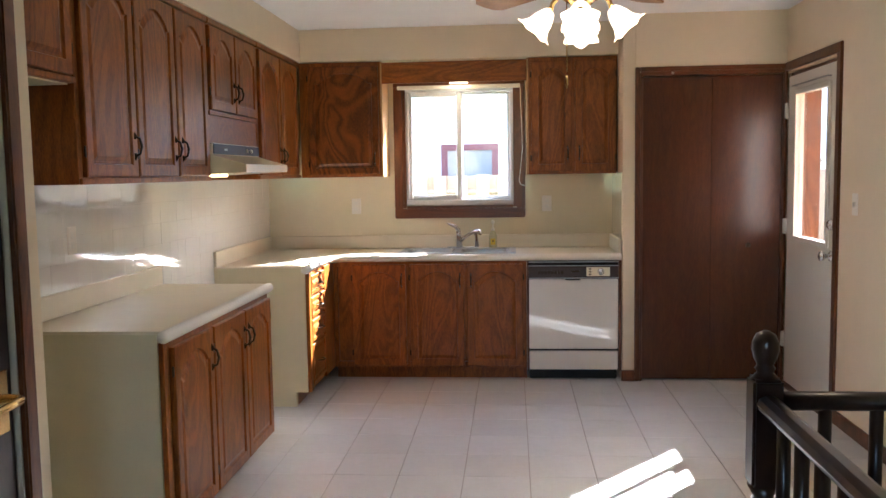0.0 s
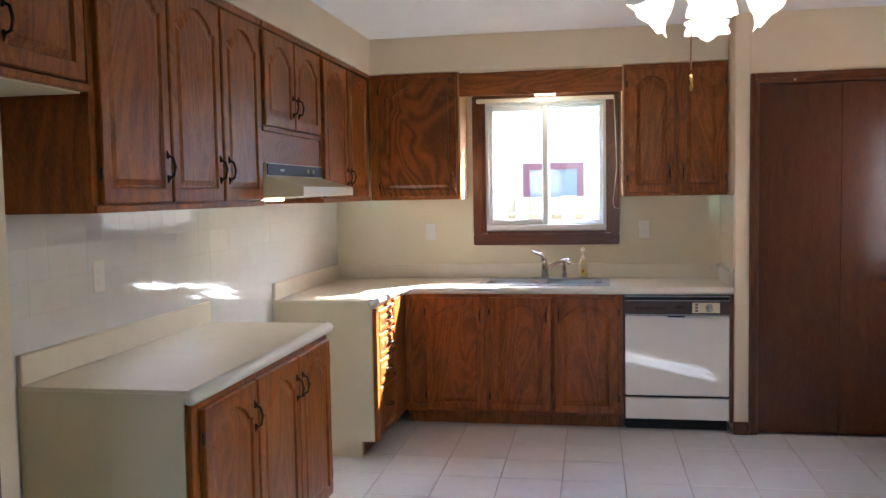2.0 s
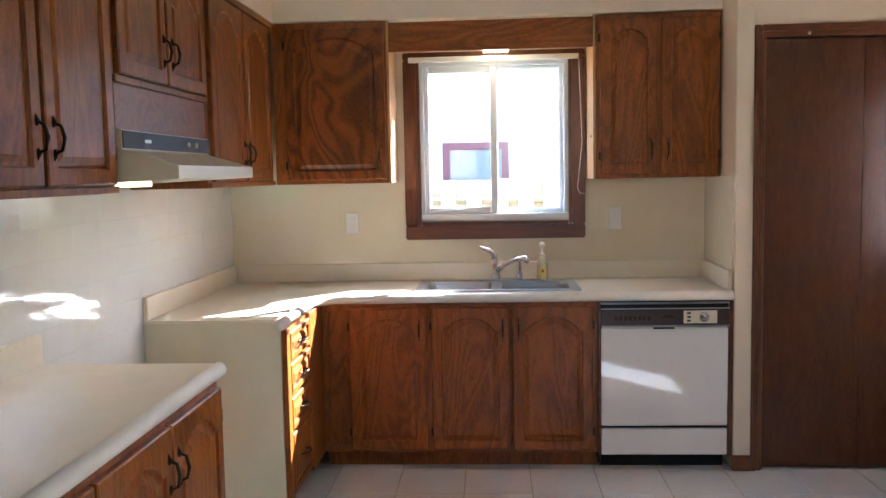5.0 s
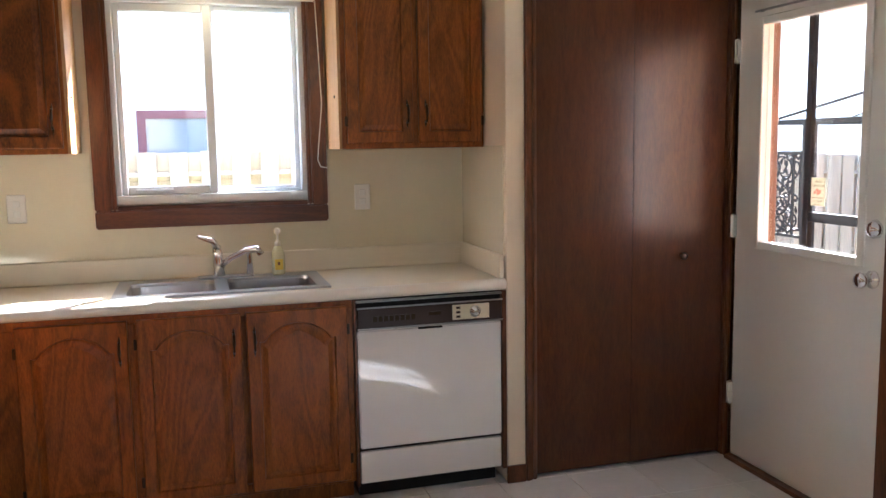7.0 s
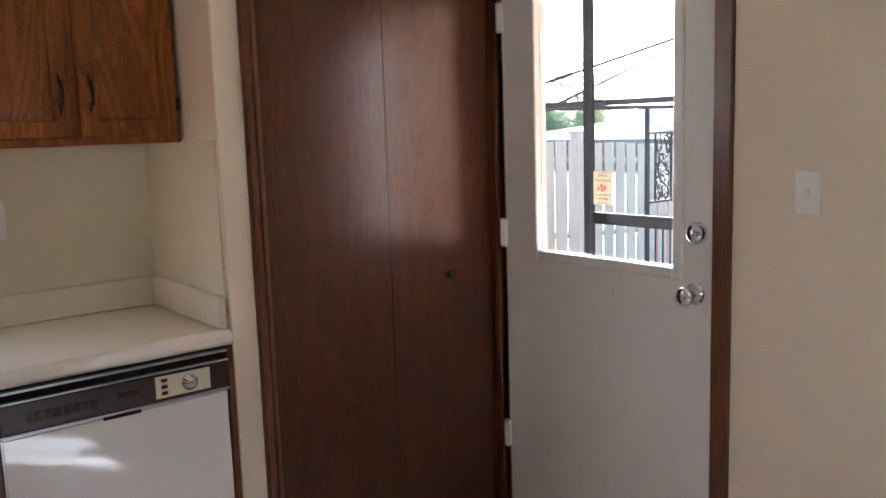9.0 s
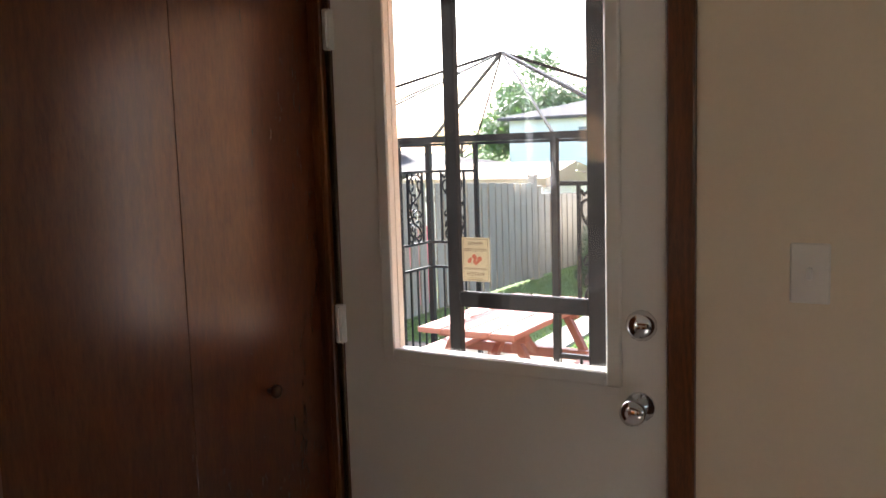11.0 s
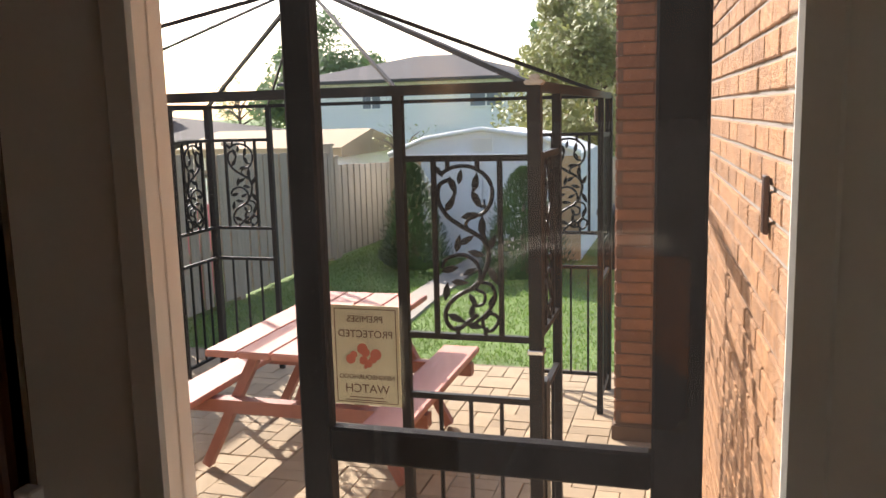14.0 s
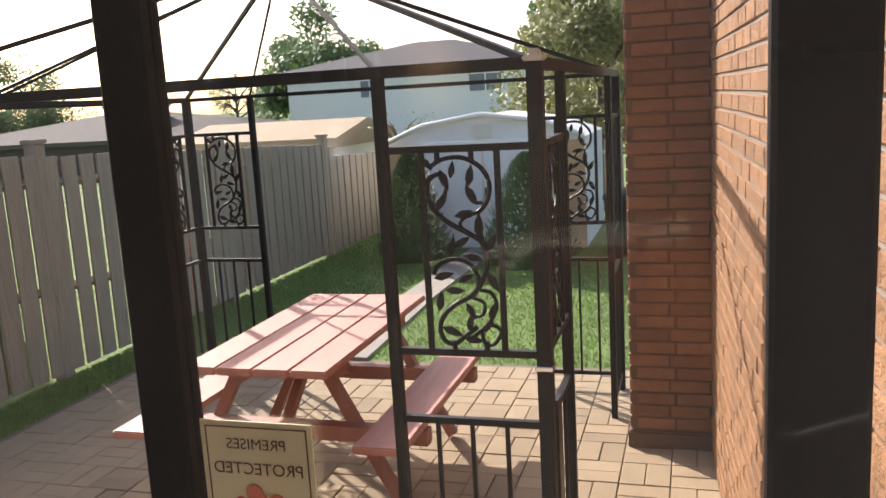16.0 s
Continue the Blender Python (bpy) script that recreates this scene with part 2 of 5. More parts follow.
for key, level in (("storm", 0.05), ("iron", 0.12), ("black", 0.2), ("shingle", 0.1), ("tan", 0.1), ("paver", 0.2), ("oak", 0.35), ("oak_x", 0.35), ("oak_ply", 0.35)):
    M[key].node_tree.nodes["Principled BSDF"].inputs["Specular IOR Level"].default_value = level

for key, c in (("leaf", (0.05, 0.09, 0.02)), ("leaf_y", (0.10, 0.105, 0.03)), ("cedar", (0.01, 0.022, 0.006)), ("blade", (0.05, 0.085, 0.012))):
    nt = M[key].node_tree
    tl, ad = nt.nodes.new("ShaderNodeBsdfTranslucent"), nt.nodes.new("ShaderNodeAddShader")
    tl.inputs["Color"].default_value = (*c, 1)
    nt.links.new(nt.nodes["Principled BSDF"].outputs[0], ad.inputs[0])
    nt.links.new(tl.outputs[0], ad.inputs[1])
    nt.links.new(ad.outputs[0], nt.nodes["Material Output"].inputs["Surface"])


# ---- mesh helpers ----
def to_mesh(name, bm, material, bevel=0.0, smooth=False):
    if bevel:
        bmesh.ops.bevel(bm, geom=[e for e in bm.edges if len(e.link_faces) == 2 and e.calc_face_angle(0) > 0.5], offset=bevel, segments=2 if bevel > 0.004 else 1, affect="EDGES", clamp_overlap=True)
    bmesh.ops.recalc_face_normals(bm, faces=bm.faces)
    if smooth:
        for f in bm.faces:
            f.smooth = True
    me = bpy.data.meshes.new(name)
    bm.to_mesh(me)
    bm.free()
    me.materials.append(M[material])
    return me


def add_box(bm, b, m=None):
    x0, y0, z0, x1, y1, z1 = b
    r = bmesh.ops.create_cube(bm, size=1.0)["verts"]
    for v in r:
        v.co = Vector((x0 + (v.co.x + 0.5) * (x1 - x0), y0 + (v.co.y + 0.5) * (y1 - y0), z0 + (v.co.z + 0.5) * (z1 - z0)))
        if m:
            v.co = m @ v.co
    return r


def box_mesh(name, boxes, material, bevel=0.0):
    bm = bmesh.new()
    for b in boxes:
        add_box(bm, b)
    return to_mesh(name, bm, material, bevel)


def adopt(ob, parent):
    ob.parent = parent
    ob.matrix_parent_inverse = parent.matrix_basis.inverted()
    return ob


def part(name, me, parent, m=None):
    ob = new(name, me)
    if m:
        ob.matrix_basis = m
    return adopt(ob, parent)


def boxes(name, bs, material, parent=None, bevel=0.0, m=None):
    ob = new(name, box_mesh(name, bs, material, bevel))
    if m:
        ob.matrix_basis = m
    if parent:
        adopt(ob, parent)
    return ob


def thing(name, x, y, z, label, category, group="", kind=""):
    ob = new(name)
    ob.empty_display_size = 0.05
    ob.matrix_basis = pose(x, y, z)
    return tagged(ob, label, category, group, kind)


def structure(name, bs, material, label, category, bevel=0.0):
    return tagged(boxes(name, bs, material, bevel=bevel), label, category, kind="structure")


def tube_into(bm, pts, radii, sides=8, flat=1.0, cap=True):
    pts = [Vector(p) for p in pts]
    if not hasattr(radii, "__len__"):
        radii = [radii] * len(pts)
    rings = []
    ref = Vector((0, 0, 1))
    for i, p in enumerate(pts):
        d = (pts[min(i + 1, len(pts) - 1)] - pts[max(i - 1, 0)]).normalized()
        if abs(d.dot(ref)) > 0.95:
            ref = Vector((1, 0, 0)) if abs(d.x) < 0.9 else Vector((0, 1, 0))
        a = d.cross(ref).normalized()
        c = d.cross(a).normalized()
        rings.append([bm.verts.new(p + radii[i] * (math.cos(k * 2 * math.pi / sides) * a + flat * math.sin(k * 2 * math.pi / sides) * c)) for k in range(sides)])
    for r0, r1 in zip(rings, rings[1:]):
        for k in range(sides):
            bm.faces.new((r0[k], r0[(k + 1) % sides], r1[(k + 1) % sides], r1[k]))
    if cap:
        bm.faces.new(rings[0])
        bm.faces.new(rings[-1][::-1])


def tube_mesh(name, paths, material, sides=8, smooth=True):
    bm = bmesh.new()
    for pts, r in paths:
        tube_into(bm, pts, r, sides)
    return to_mesh(name, bm, material, smooth=smooth)


def lathe_mesh(name, profile, material, sides=20, wavy=0.0):
    """Turns (radius, height) pairs about the vertical."""
    bm = bmesh.new()
    rings = []
    last = len(profile) - 1
    for i, (r, z) in enumerate(profile):
        w = wavy * (i / last) ** 3
        rings.append([bm.verts.new((r * (1 + w * math.cos(6 * a)) * math.cos(a), r * (1 + w * math.cos(6 * a)) * math.sin(a), z + 0.3 * w * r * math.cos(6 * a))) for a in (2 * math.pi * k / sides for k in range(sides))])
    for r0, r1 in zip(rings, rings[1:]):
        for k in range(sides):
            bm.faces.new((r0[k], r0[(k + 1) % sides], r1[(k + 1) % sides], r1[k]))
    if not wavy:
        bm.faces.new(rings[0])
        bm.faces.new(rings[-1])
    return to_mesh(name, bm, material, smooth=True)


def panel_door_mesh(name, w, h, material="oak", arch=True, thick=0.02, stile=0.046):
    """A framed cabinet door: raised panel, arched at its top, in a grooved frame. Front faces -y, lower left corner at the origin."""
    bm = bmesh.new()
    rise = min(0.072, 0.18 * w) if arch else 0.0
    top = h - stile
    inner = [(stile, stile), (w - stile, stile)]
    steps = 14 if arch else 1
    if arch:
        sh = 0.06 * (w - 2 * stile)
        inner += [(w - stile, top - rise)]
        for k in range(steps + 1):
            u = k / steps
            x = (w - stile - sh) + u * (2 * stile + 2 * sh - w)
            inner.append((x, top - rise + rise * math.sin(math.pi * u) ** 0.72 * 0.98 + 0.0))
        inner += [(stile, top - rise)]
    else:
        inner += [(w - stile, top), (stile, top)]
    cx, cz = w / 2, (stile + top) / 2

    def ring(pts, y, grow=0.0):
        out = []
        for x, z in pts:
            dx, dz = x - cx, z - cz
            out.append(bm.verts.new((x + grow * (1 if dx > 0 else -1) * min(1, abs(dx) / 0.03), y, z + grow * (1 if dz > 0 else -1))))
        return out

    o = [bm.verts.new((x, -thick, z)) for x, z in ((0.004, 0.004), (w - 0.004, 0.004), (w - 0.004, h - 0.004), (0.004, h - 0.004))]
    side = [bm.verts.new((x, -thick + 0.004, z)) for x, z in ((0, 0), (w, 0), (w, h), (0, h))]
    back = [bm.verts.new((x, 0, z)) for x, z in ((0, 0), (w, 0), (w, h), (0, h))]
    a, b_, c, d = ring(inner, -thick), ring(inner, -thick + 0.009, -0.004), ring(inner, -thick + 0.009, -0.012), ring(inner, -thick + 0.002, -0.03)
    for p, q in ((o, side), (side, back)):
        for k in range(4):
            bm.faces.new((p[k], p[(k + 1) % 4], q[(k + 1) % 4], q[k]))
    bm.faces.new(back)
    for p, q in ((a, b_), (b_, c), (c, d)):
        for k in range(len(p)):
            bm.faces.new((p[k], p[(k + 1) % len(p)], q[(k + 1) % len(q)], q[k]))
    bm.faces.new(d)
    es = [bm.edges.get((p[k], p[(k + 1) % len(p)])) or bm.edges.new((p[k], p[(k + 1) % len(p)])) for p in (o, a) for k in range(len(p))]
    bmesh.ops.triangle_fill(bm, edges=es, use_beauty=True)
    return to_mesh(name, bm, material)


def pull_mesh():
    """A bowed drop handle with flared plates, 10 cm long, upright, in front of -y."""
    bm = bmesh.new()
    pts = [(0, -0.004, -0.038), (0, -0.022, -0.03), (0, -0.03, 0), (0, -0.022, 0.03), (0, -0.004, 0.038)]
    tube_into(bm, pts, [0.005, 0.0045, 0.006, 0.0045, 0.005], 8)
    for s in (-1, 1):
        tube_into(bm, [(0, 0, s * 0.028), (0, -0.003, s * 0.04), (0, 0, s * 0.056)], [0.006, 0.009, 0.002], 8, 0.5)
    return to_mesh("handle", bm, "pull", smooth=True)


PULL = pull_mesh()
HINGE = box_mesh("hinge", [(-0.006, -0.006, -0.02, 0.006, 0.0, 0.02)], "pull", 0.002)
doors_made = {}


def cabinet_door(parent, m, w, h, pull=None, arch=True, material="oak", hinge=None):
    key = (round(w, 3), round(h, 3), arch, material)
    if key not in doors_made:
        doors_made[key] = panel_door_mesh("door", w, h, material, arch)
    d = part("door", doors_made[key], parent, m)
    if pull:
        part("handle", PULL, d, m @ pose(pull[0], -0.02, pull[1]))
    if hinge is not None:
        for z in (0.09, h - 0.09):
            part("hinge", HINGE, d, m @ pose(hinge, -0.012, z))
    return d


# ---- the room ----
XD, YD = -0.965, 2.05
XW, XE, YN, YS, H = -1.53, 2.09, 6.185, -1.7, 2.44
structure("wall_north", [(XW - 0.2, YN, -0.6, -0.49, YN + 0.2, H), (0.33, YN, -0.6, XE + 0.215, YN + 0.2, H), (-0.49, YN, -0.6, 0.33, YN + 0.2, 1.18), (-0.49, YN, 2.06, 0.33, YN + 0.2, H)], "wall", "cream painted kitchen wall around the window", "wall")
structure("wall_east", [(XE, YS, -1.6, XE + 0.215, 4.70, H), (XE, 5.60, -0.6, XE + 0.215, YN, H), (XE, 4.70, 2.03, XE + 0.215, 5.60, H), (XE, 4.70, -0.6, XE + 0.215, 5.60, 0.0)], "wall", "cream painted wall around the back door", "wall")
structure("wall_west", [(XW - 0.2, YD, -0.6, XW, YN, H), (XW - 0.2, YS, -0.6, XD, 1.10, H), (XW - 0.2, 1.10, -0.6, XD - 0.06, 1.92, H), (XW - 0.2, 1.92, -0.6, XD, YD, H), (XD - 0.06, 1.10, 2.06, XD, 1.92, H)], "wall", "cream painted wall behind the left cabinets", "wall")
# unseen wall; its opening is assumed and only lets fill and sky light in
structure("wall_south", [(XW - 0.2, YS - 0.2, -1.6, -0.2, YS, H), (0.6, YS - 0.2, -1.6, XE + 0.215, YS, H), (-0.2, YS - 0.2, -1.6, 0.6, YS, 1.1), (-0.2, YS - 0.2, 2.0, 0.6, YS, H)], "wall", "cream painted wall behind the walk", "wall")
structure("wall_stub", [(1.04, 5.62, 0, 1.125, YN, H)], "wall", "short cream wall beside the dishwasher", "wall", 0.004)
structure("wall_closet", [(1.125, 5.624, 2.04, XE, 5.72, H)], "wall", "cream wall above the closet door", "wall")
structure("ceiling", [(XW - 0.2, YS - 0.2, H, XE + 0.215, YN + 0.2, H + 0.2)], "ceiling", "white plaster ceiling", "ceiling")
structure("soffit", [(XW, YD, 2.215, -1.18, YN, H), (-1.18, 5.862, 2.215, 1.04, YN, H)], "wall", "cream boxed soffit above the cabinets", "soffit", 0.004)
floor = structure("floor", [(XW - 0.2, YS - 0.2, -0.2, 1.02, YN, -0.006), (1.02, 2.24, -0.2, XE, YN, -0.006)], "grout", "pale square ceramic floor tiles with grey grout", "floor")
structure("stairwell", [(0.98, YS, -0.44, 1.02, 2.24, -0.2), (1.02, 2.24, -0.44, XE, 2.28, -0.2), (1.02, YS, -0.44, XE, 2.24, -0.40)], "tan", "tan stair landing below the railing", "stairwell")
structure("baseboard", [(1.035, 5.605, 0, 1.12, 5.62, 0.075), (2.076, 2.3, 0, XE, 4.675, 0.08)], "trim", "dark wooden baseboard", "baseboard", 0.003)
# glossy panels behind the counters
structure("backsplash_north", [(XW, 6.179, 0.96, -0.57, YN, 1.41), (-0.57, 6.179, 0.96, 0.41, YN, 1.09), (0.41, 6.179, 0.96, 1.04, YN, 1.41), (1.034, 5.64, 0.96, 1.04, 6.179, 1.41)], "splash", "glossy pale yellow wall panel above the counter", "backsplash")
splash_west = structure("backsplash_west", [(XW, 2.55, 0.0, XW + 0.006, 6.179, 1.44)], "splash_w", "glossy white square wall tiles above the counter", "backsplash")
for nm, bs in (("trim_1", [(-0.563, 6.158, 1.09, 0.403, YN, 1.165), (-0.563, 6.158, 2.05, 0.403, YN, 2.09)]), ):
    structure(nm, bs, "trim_x", "dark stained window casing", "casing", 0.006)
structure("trim_2", [(-0.563, 6.16, 1.165, -0.495, YN, 2.05), (0.335, 6.16, 1.165, 0.403, YN, 2.05), (-0.495, 6.17, 1.165, -0.478, 6.21, 2.05), (0.318, 6.17, 1.165, 0.335, 6.21, 2.05), (-0.478, 6.17, 1.165, 0.318, 6.21, 1.182)], "trim", "dark stained window casing", "casing", 0.005)

# sliding window
win = thing("window_1", -0.08, 6.24, 1.18, "white vinyl sliding window with two panes", "window", kind="structure")
boxes("frame", [(-0.49, 6.20, 1.183, 0.33, 6.30, 1.225), (-0.49, 6.20, 2.02, 0.33, 6.30, 2.06), (-0.49, 6.20, 1.225, -0.455, 6.30, 2.02), (0.295, 6.20, 1.225, 0.33, 6.30, 2.02), (-0.455, 6.235, 1.225, 0.295, 6.245, 1.24)], "vinyl", win, 0.004)
boxes("sash", [(-0.455, 6.215, 1.225, -0.43, 6.24, 2.02), (-0.10, 6.215, 1.225, -0.062, 6.24, 2.02), (-0.43, 6.215, 1.225, -0.10, 6.24, 1.262), (-0.43, 6.215, 1.985, -0.10, 6.24, 2.02)], "vinyl", win, 0.004)
boxes("sash", [(-0.085, 6.25, 1.225, -0.055, 6.28, 2.02), (0.272, 6.25, 1.225, 0.295, 6.28, 2.02), (-0.055, 6.25, 1.225, 0.272, 6.28, 1.25), (-0.055, 6.25, 2.0, 0.272, 6.28, 2.02)], "vinyl", win, 0.004)
for b in ((-0.43, 6.226, 1.262, -0.10, 6.23, 1.985), (-0.055, 6.263, 1.25, 0.272, 6.267, 2.0)):
    boxes("pane", [b], "glass", win).visible_shadow = False
boxes("latch", [(-0.40, 6.20, 1.24, -0.25, 6.216, 1.25)], "vinyl", win, 0.002)
rail = tagged(boxes("blind_rail", [(-0.53, 6.13, 2.035, 0.37, 6.16, 2.062)], "plastic", bevel=0.004), "white blind head rail above the window", "blind rail")
cord = part("cord", tube_mesh("cord", [([(0.37, 6.145, 2.036), (0.385, 6.14, 1.6), (0.36, 6.14, 1.36), (0.372, 6.14, 1.33), (0.40, 6.14, 1.325)], 0.0025)], "plastic", 6), rail)


# ---- closet and back door ----
closet = thing("closet_door", 1.62, 5.63, 0, "dark mahogany folding closet door with small knob", "door")
boxes("leaf", [(1.172, 5.632, 0.015, 1.6194, 5.662, 2.032)], "mahogany", closet, 0.0008)
boxes("leaf", [(1.6206, 5.632, 0.015, 2.066, 5.662, 2.032)], "mahogany", closet, 0.0008)
part("knob", lathe_mesh("knob", [(0.006, 0), (0.008, 0.012), (0.016, 0.02), (0.016, 0.028), (0.008, 0.034)], "pull", 14), closet, pose(1.857, 5.632, 0.92, 90))
structure("trim_3", [(1.12, 5.604, 0, 1.150, 5.64, 2.095), (1.150, 5.61, 0, 1.172, 5.66, 2.04), (2.068, 5.61, 0, 2.089, 5.66, 2.04)], "trim", "dark stained closet door casing", "casing", 0.005)
structure("trim_4", [(1.150, 5.604, 2.062, 2.089, 5.64, 2.095), (1.150, 5.61, 2.036, 2.089, 5.66, 2.062)], "trim_x", "dark stained closet head casing", "casing", 0.005)
tagged(new("door_bumper", lathe_mesh("door_bumper", [(0.008, 0), (0.008, 0.006), (0.004, 0.01)], "plastic", 12)), "small white round door bumper", "bumper").matrix_basis = pose(1.36, 5.61, 2.052, 90)

back = thing("door_1", 2.11, 5.58, 0.02, "cream painted back door with a tall glass pane", "door", kind="structure")
Y0, Y1, G0, G1, Z0, Z1 = 4.735, 5.578, 4.857, 5.42, 0.99, 1.885
boxes("slab", [(2.092, Y0, 0.02, 2.137, G0, 2.005), (2.092, G1, 0.02, 2.137, Y1, 2.005), (2.092, G0, 0.02, 2.137, G1, Z0), (2.092, G0, Z1, 2.137, G1, 2.005)], "door", back)
boxes("glazing_bead", [(2.080, G0 - 0.028, Z0 - 0.028, 2.092, G0 + 0.006, Z1 + 0.028), (2.080, G1 - 0.006, Z0 - 0.028, 2.092, G1 + 0.028, Z1 + 0.028), (2.080, G0 + 0.006, Z0 - 0.028, 2.092, G1 - 0.006, Z0 + 0.006), (2.080, G0 + 0.006, Z1 - 0.006, 2.092, G1 - 0.006, Z1 + 0.028)], "door", back, 0.004)
boxes("pane", [(2.112, G0, Z0, 2.116, G1, Z1)], "dusty", back).visible_shadow = False
KNOB = [(0.032, 0), (0.032, 0.006), (0.014, 0.012), (0.012, 0.03), (0.024, 0.038), (0.029, 0.05), (0.026, 0.062), (0.012, 0.067)]
part("knob", lathe_mesh("knob", KNOB, "chrome", 20), back, pose(2.092, 4.79, 0.925, 0, -90, 0))
part("deadbolt", lathe_mesh("deadbolt", [(0.033, 0), (0.033, 0.008), (0.026, 0.02), (0.022, 0.024), (0.008, 0.03)], "chrome", 20), back, pose(2.092, 4.786, 1.102, 0, -90, 0))
hinge_me = box_mesh("hinge", [(2.072, 5.570, -0.05, 2.093, 5.592, 0.05), (2.066, 5.574, -0.045, 2.074, 5.582, 0.045)], "door", 0.002)
for z in (0.30, 1.045, 1.79):
    part("hinge", hinge_me, back, pose(0, 0, z))
part("curtain_rod", tube_mesh("curtain_rod", [([(2.07, 4.83, 1.935), (2.07, 5.45, 1.935)], 0.005), ([(2.092, 4.85, 1.935), (2.07, 4.85, 1.935)], 0.004), ([(2.092, 5.43, 1.935), (2.07, 5.43, 1.935)], 0.004)], "steel"), back)
structure("trim_5", [(2.074, 4.672, 0, 2.11, 4.728, 2.045), (2.074, 5.60, 0, 2.11, 5.618, 2.045), (2.11, 4.70, 0, 2.30, 4.73, 2.03), (2.11, 5.582, 0, 2.30, 5.60, 2.03), (2.074, 4.672, 2.045, 2.11, 5.618, 2.1), (2.11, 4.73, 2.01, 2.30, 5.582, 2.03)], "trim", "dark stained back door casing", "casing", 0.004)
structure("threshold", [(2.06, 4.73, -0.005, 2.30, 5.582, 0.016)], "trim", "dark worn wooden threshold", "threshold", 0.004)

# storm door with dark stiles outside the glass
storm = thing("storm_door", 2.26, 5.15, 0.02, "weathered dark storm door with glass panels", "storm door")
boxes("stile", [(2.250, 4.918, 0.02, 2.275, 4.968, 2.0)], "storm", storm, 0.003)
boxes("stile", [(2.250, 5.320, 0.02, 2.275, 5.354, 2.0)], "storm", storm, 0.003)
boxes("rail", [(2.252, 4.968, 1.078, 2.273, 5.320, 1.118)], "storm", storm, 0.003)
boxes("rail", [(2.252, 4.968, 1.95, 2.273, 5.320, 2.0)], "storm", storm, 0.003)
boxes("rail", [(2.252, 4.968, 0.02, 2.273, 5.320, 0.22)], "storm", storm, 0.003)
boxes("pane", [(2.261, 4.968, 1.118, 2.264, 5.320, 1.95)], "glass", storm).visible_shadow = False
sign = tagged(boxes("window_sticker", [(2.2565, 5.234, 1.146, 2.2575, 5.313, 1.259)], "paper"), "cream neighbourhood watch sticker on the glass", "sticker")
for word, z, s in (("PREMISES", 1.2405, 0.0105), ("PROTECTED", 1.2235, 0.0115), ("NEIGHBOURHOOD", 1.176, 0.0074), ("WATCH", 1.1605, 0.0140)):
    td = bpy.data.curves.new("lettering", "FONT")
    td.body, td.size, td.extrude, td.align_x = word, s, 0.0001, "CENTER"
    td.materials.append(M["ink"])
    part("lettering", td, sign, pose(2.2560, 5.2735, z, 90, 0, 90))
bm = bmesh.new()
for kk, (cy, cz, r) in enumerate(((5.262, 1.2045, 0.0065), (5.2655, 1.199, 0.0045), (5.2775, 1.2105, 0.0062), (5.274, 1.2065, 0.005), (5.2765, 1.1975, 0.0048), (5.271, 1.194, 0.0045), (5.288, 1.2035, 0.0042), (5.2915, 1.1985, 0.0055), (5.274, 1.1905, 0.0022))):
    tube_into(bm, [(2.2558 - 0.0001 * kk, cy, cz), (2.2564, cy, cz)], r, 12)
part("emblem", to_mesh("emblem", bm, "red_ink"), sign)
boxes("border", [(2.2560, 5.2375, 1.1495, 2.2564, 5.2383, 1.2555), (2.2560, 5.3087, 1.1495, 2.2564, 5.3095, 1.2555), (2.2560, 5.2383, 1.2547, 2.2564, 5.3087, 1.2555), (2.2560, 5.2383, 1.1487, 2.2564, 5.3087, 1.1495)], "ink", sign)
boxes("line", [(2.2560, 5.25, 1.151, 2.2564, 5.30, 1.1518), (2.2560, 5.255, 1.1545, 2.2564, 5.295, 1.1553)], "ink", sign)


# ---- kitchen cabinets ----
def base_cabinet(label, x0, x1, y, doors, front=5.62):
    c = thing("base_cabinet", (x0 + x1) / 2, (front + 6.17) / 2, 0, label, "cabinet", "base cabinets")
    boxes("body", [(x0, front + 0.02, 0.09, x1, 6.17, 0.825), (x0, 5.70, 0.0, x1, 6.17, 0.09)], "oak", c)
    boxes("face_frame", [(x0, front, 0.09, x1, front + 0.02, 0.13), (x0, front, 0.79, x1, front + 0.02, 0.825), (x0, front, 0.13, x0 + 0.03, front + 0.02, 0.79), (x1 - 0.03, front, 0.13, x1, front + 0.02, 0.79)], "oak", c, 0.002)
    for dx0, dx1, side in doors:
        w = dx1 - dx0
        cabinet_door(c, pose(dx0, front, 0.105), w, 0.70, (w - 0.028 if side > 0 else 0.028, 0.59), hinge=(-0.004 if side > 0 else w + 0.004))
    return c


base_cabinet("stained oak base cabinet with one arched door", -0.93, -0.40, 0, [(-0.795, -0.425, 1)])
base_cabinet("stained oak sink cabinet with two arched doors", -0.40, 0.40, 0, [(-0.395, -0.025, 1), (-0.005, 0.375, -1)])

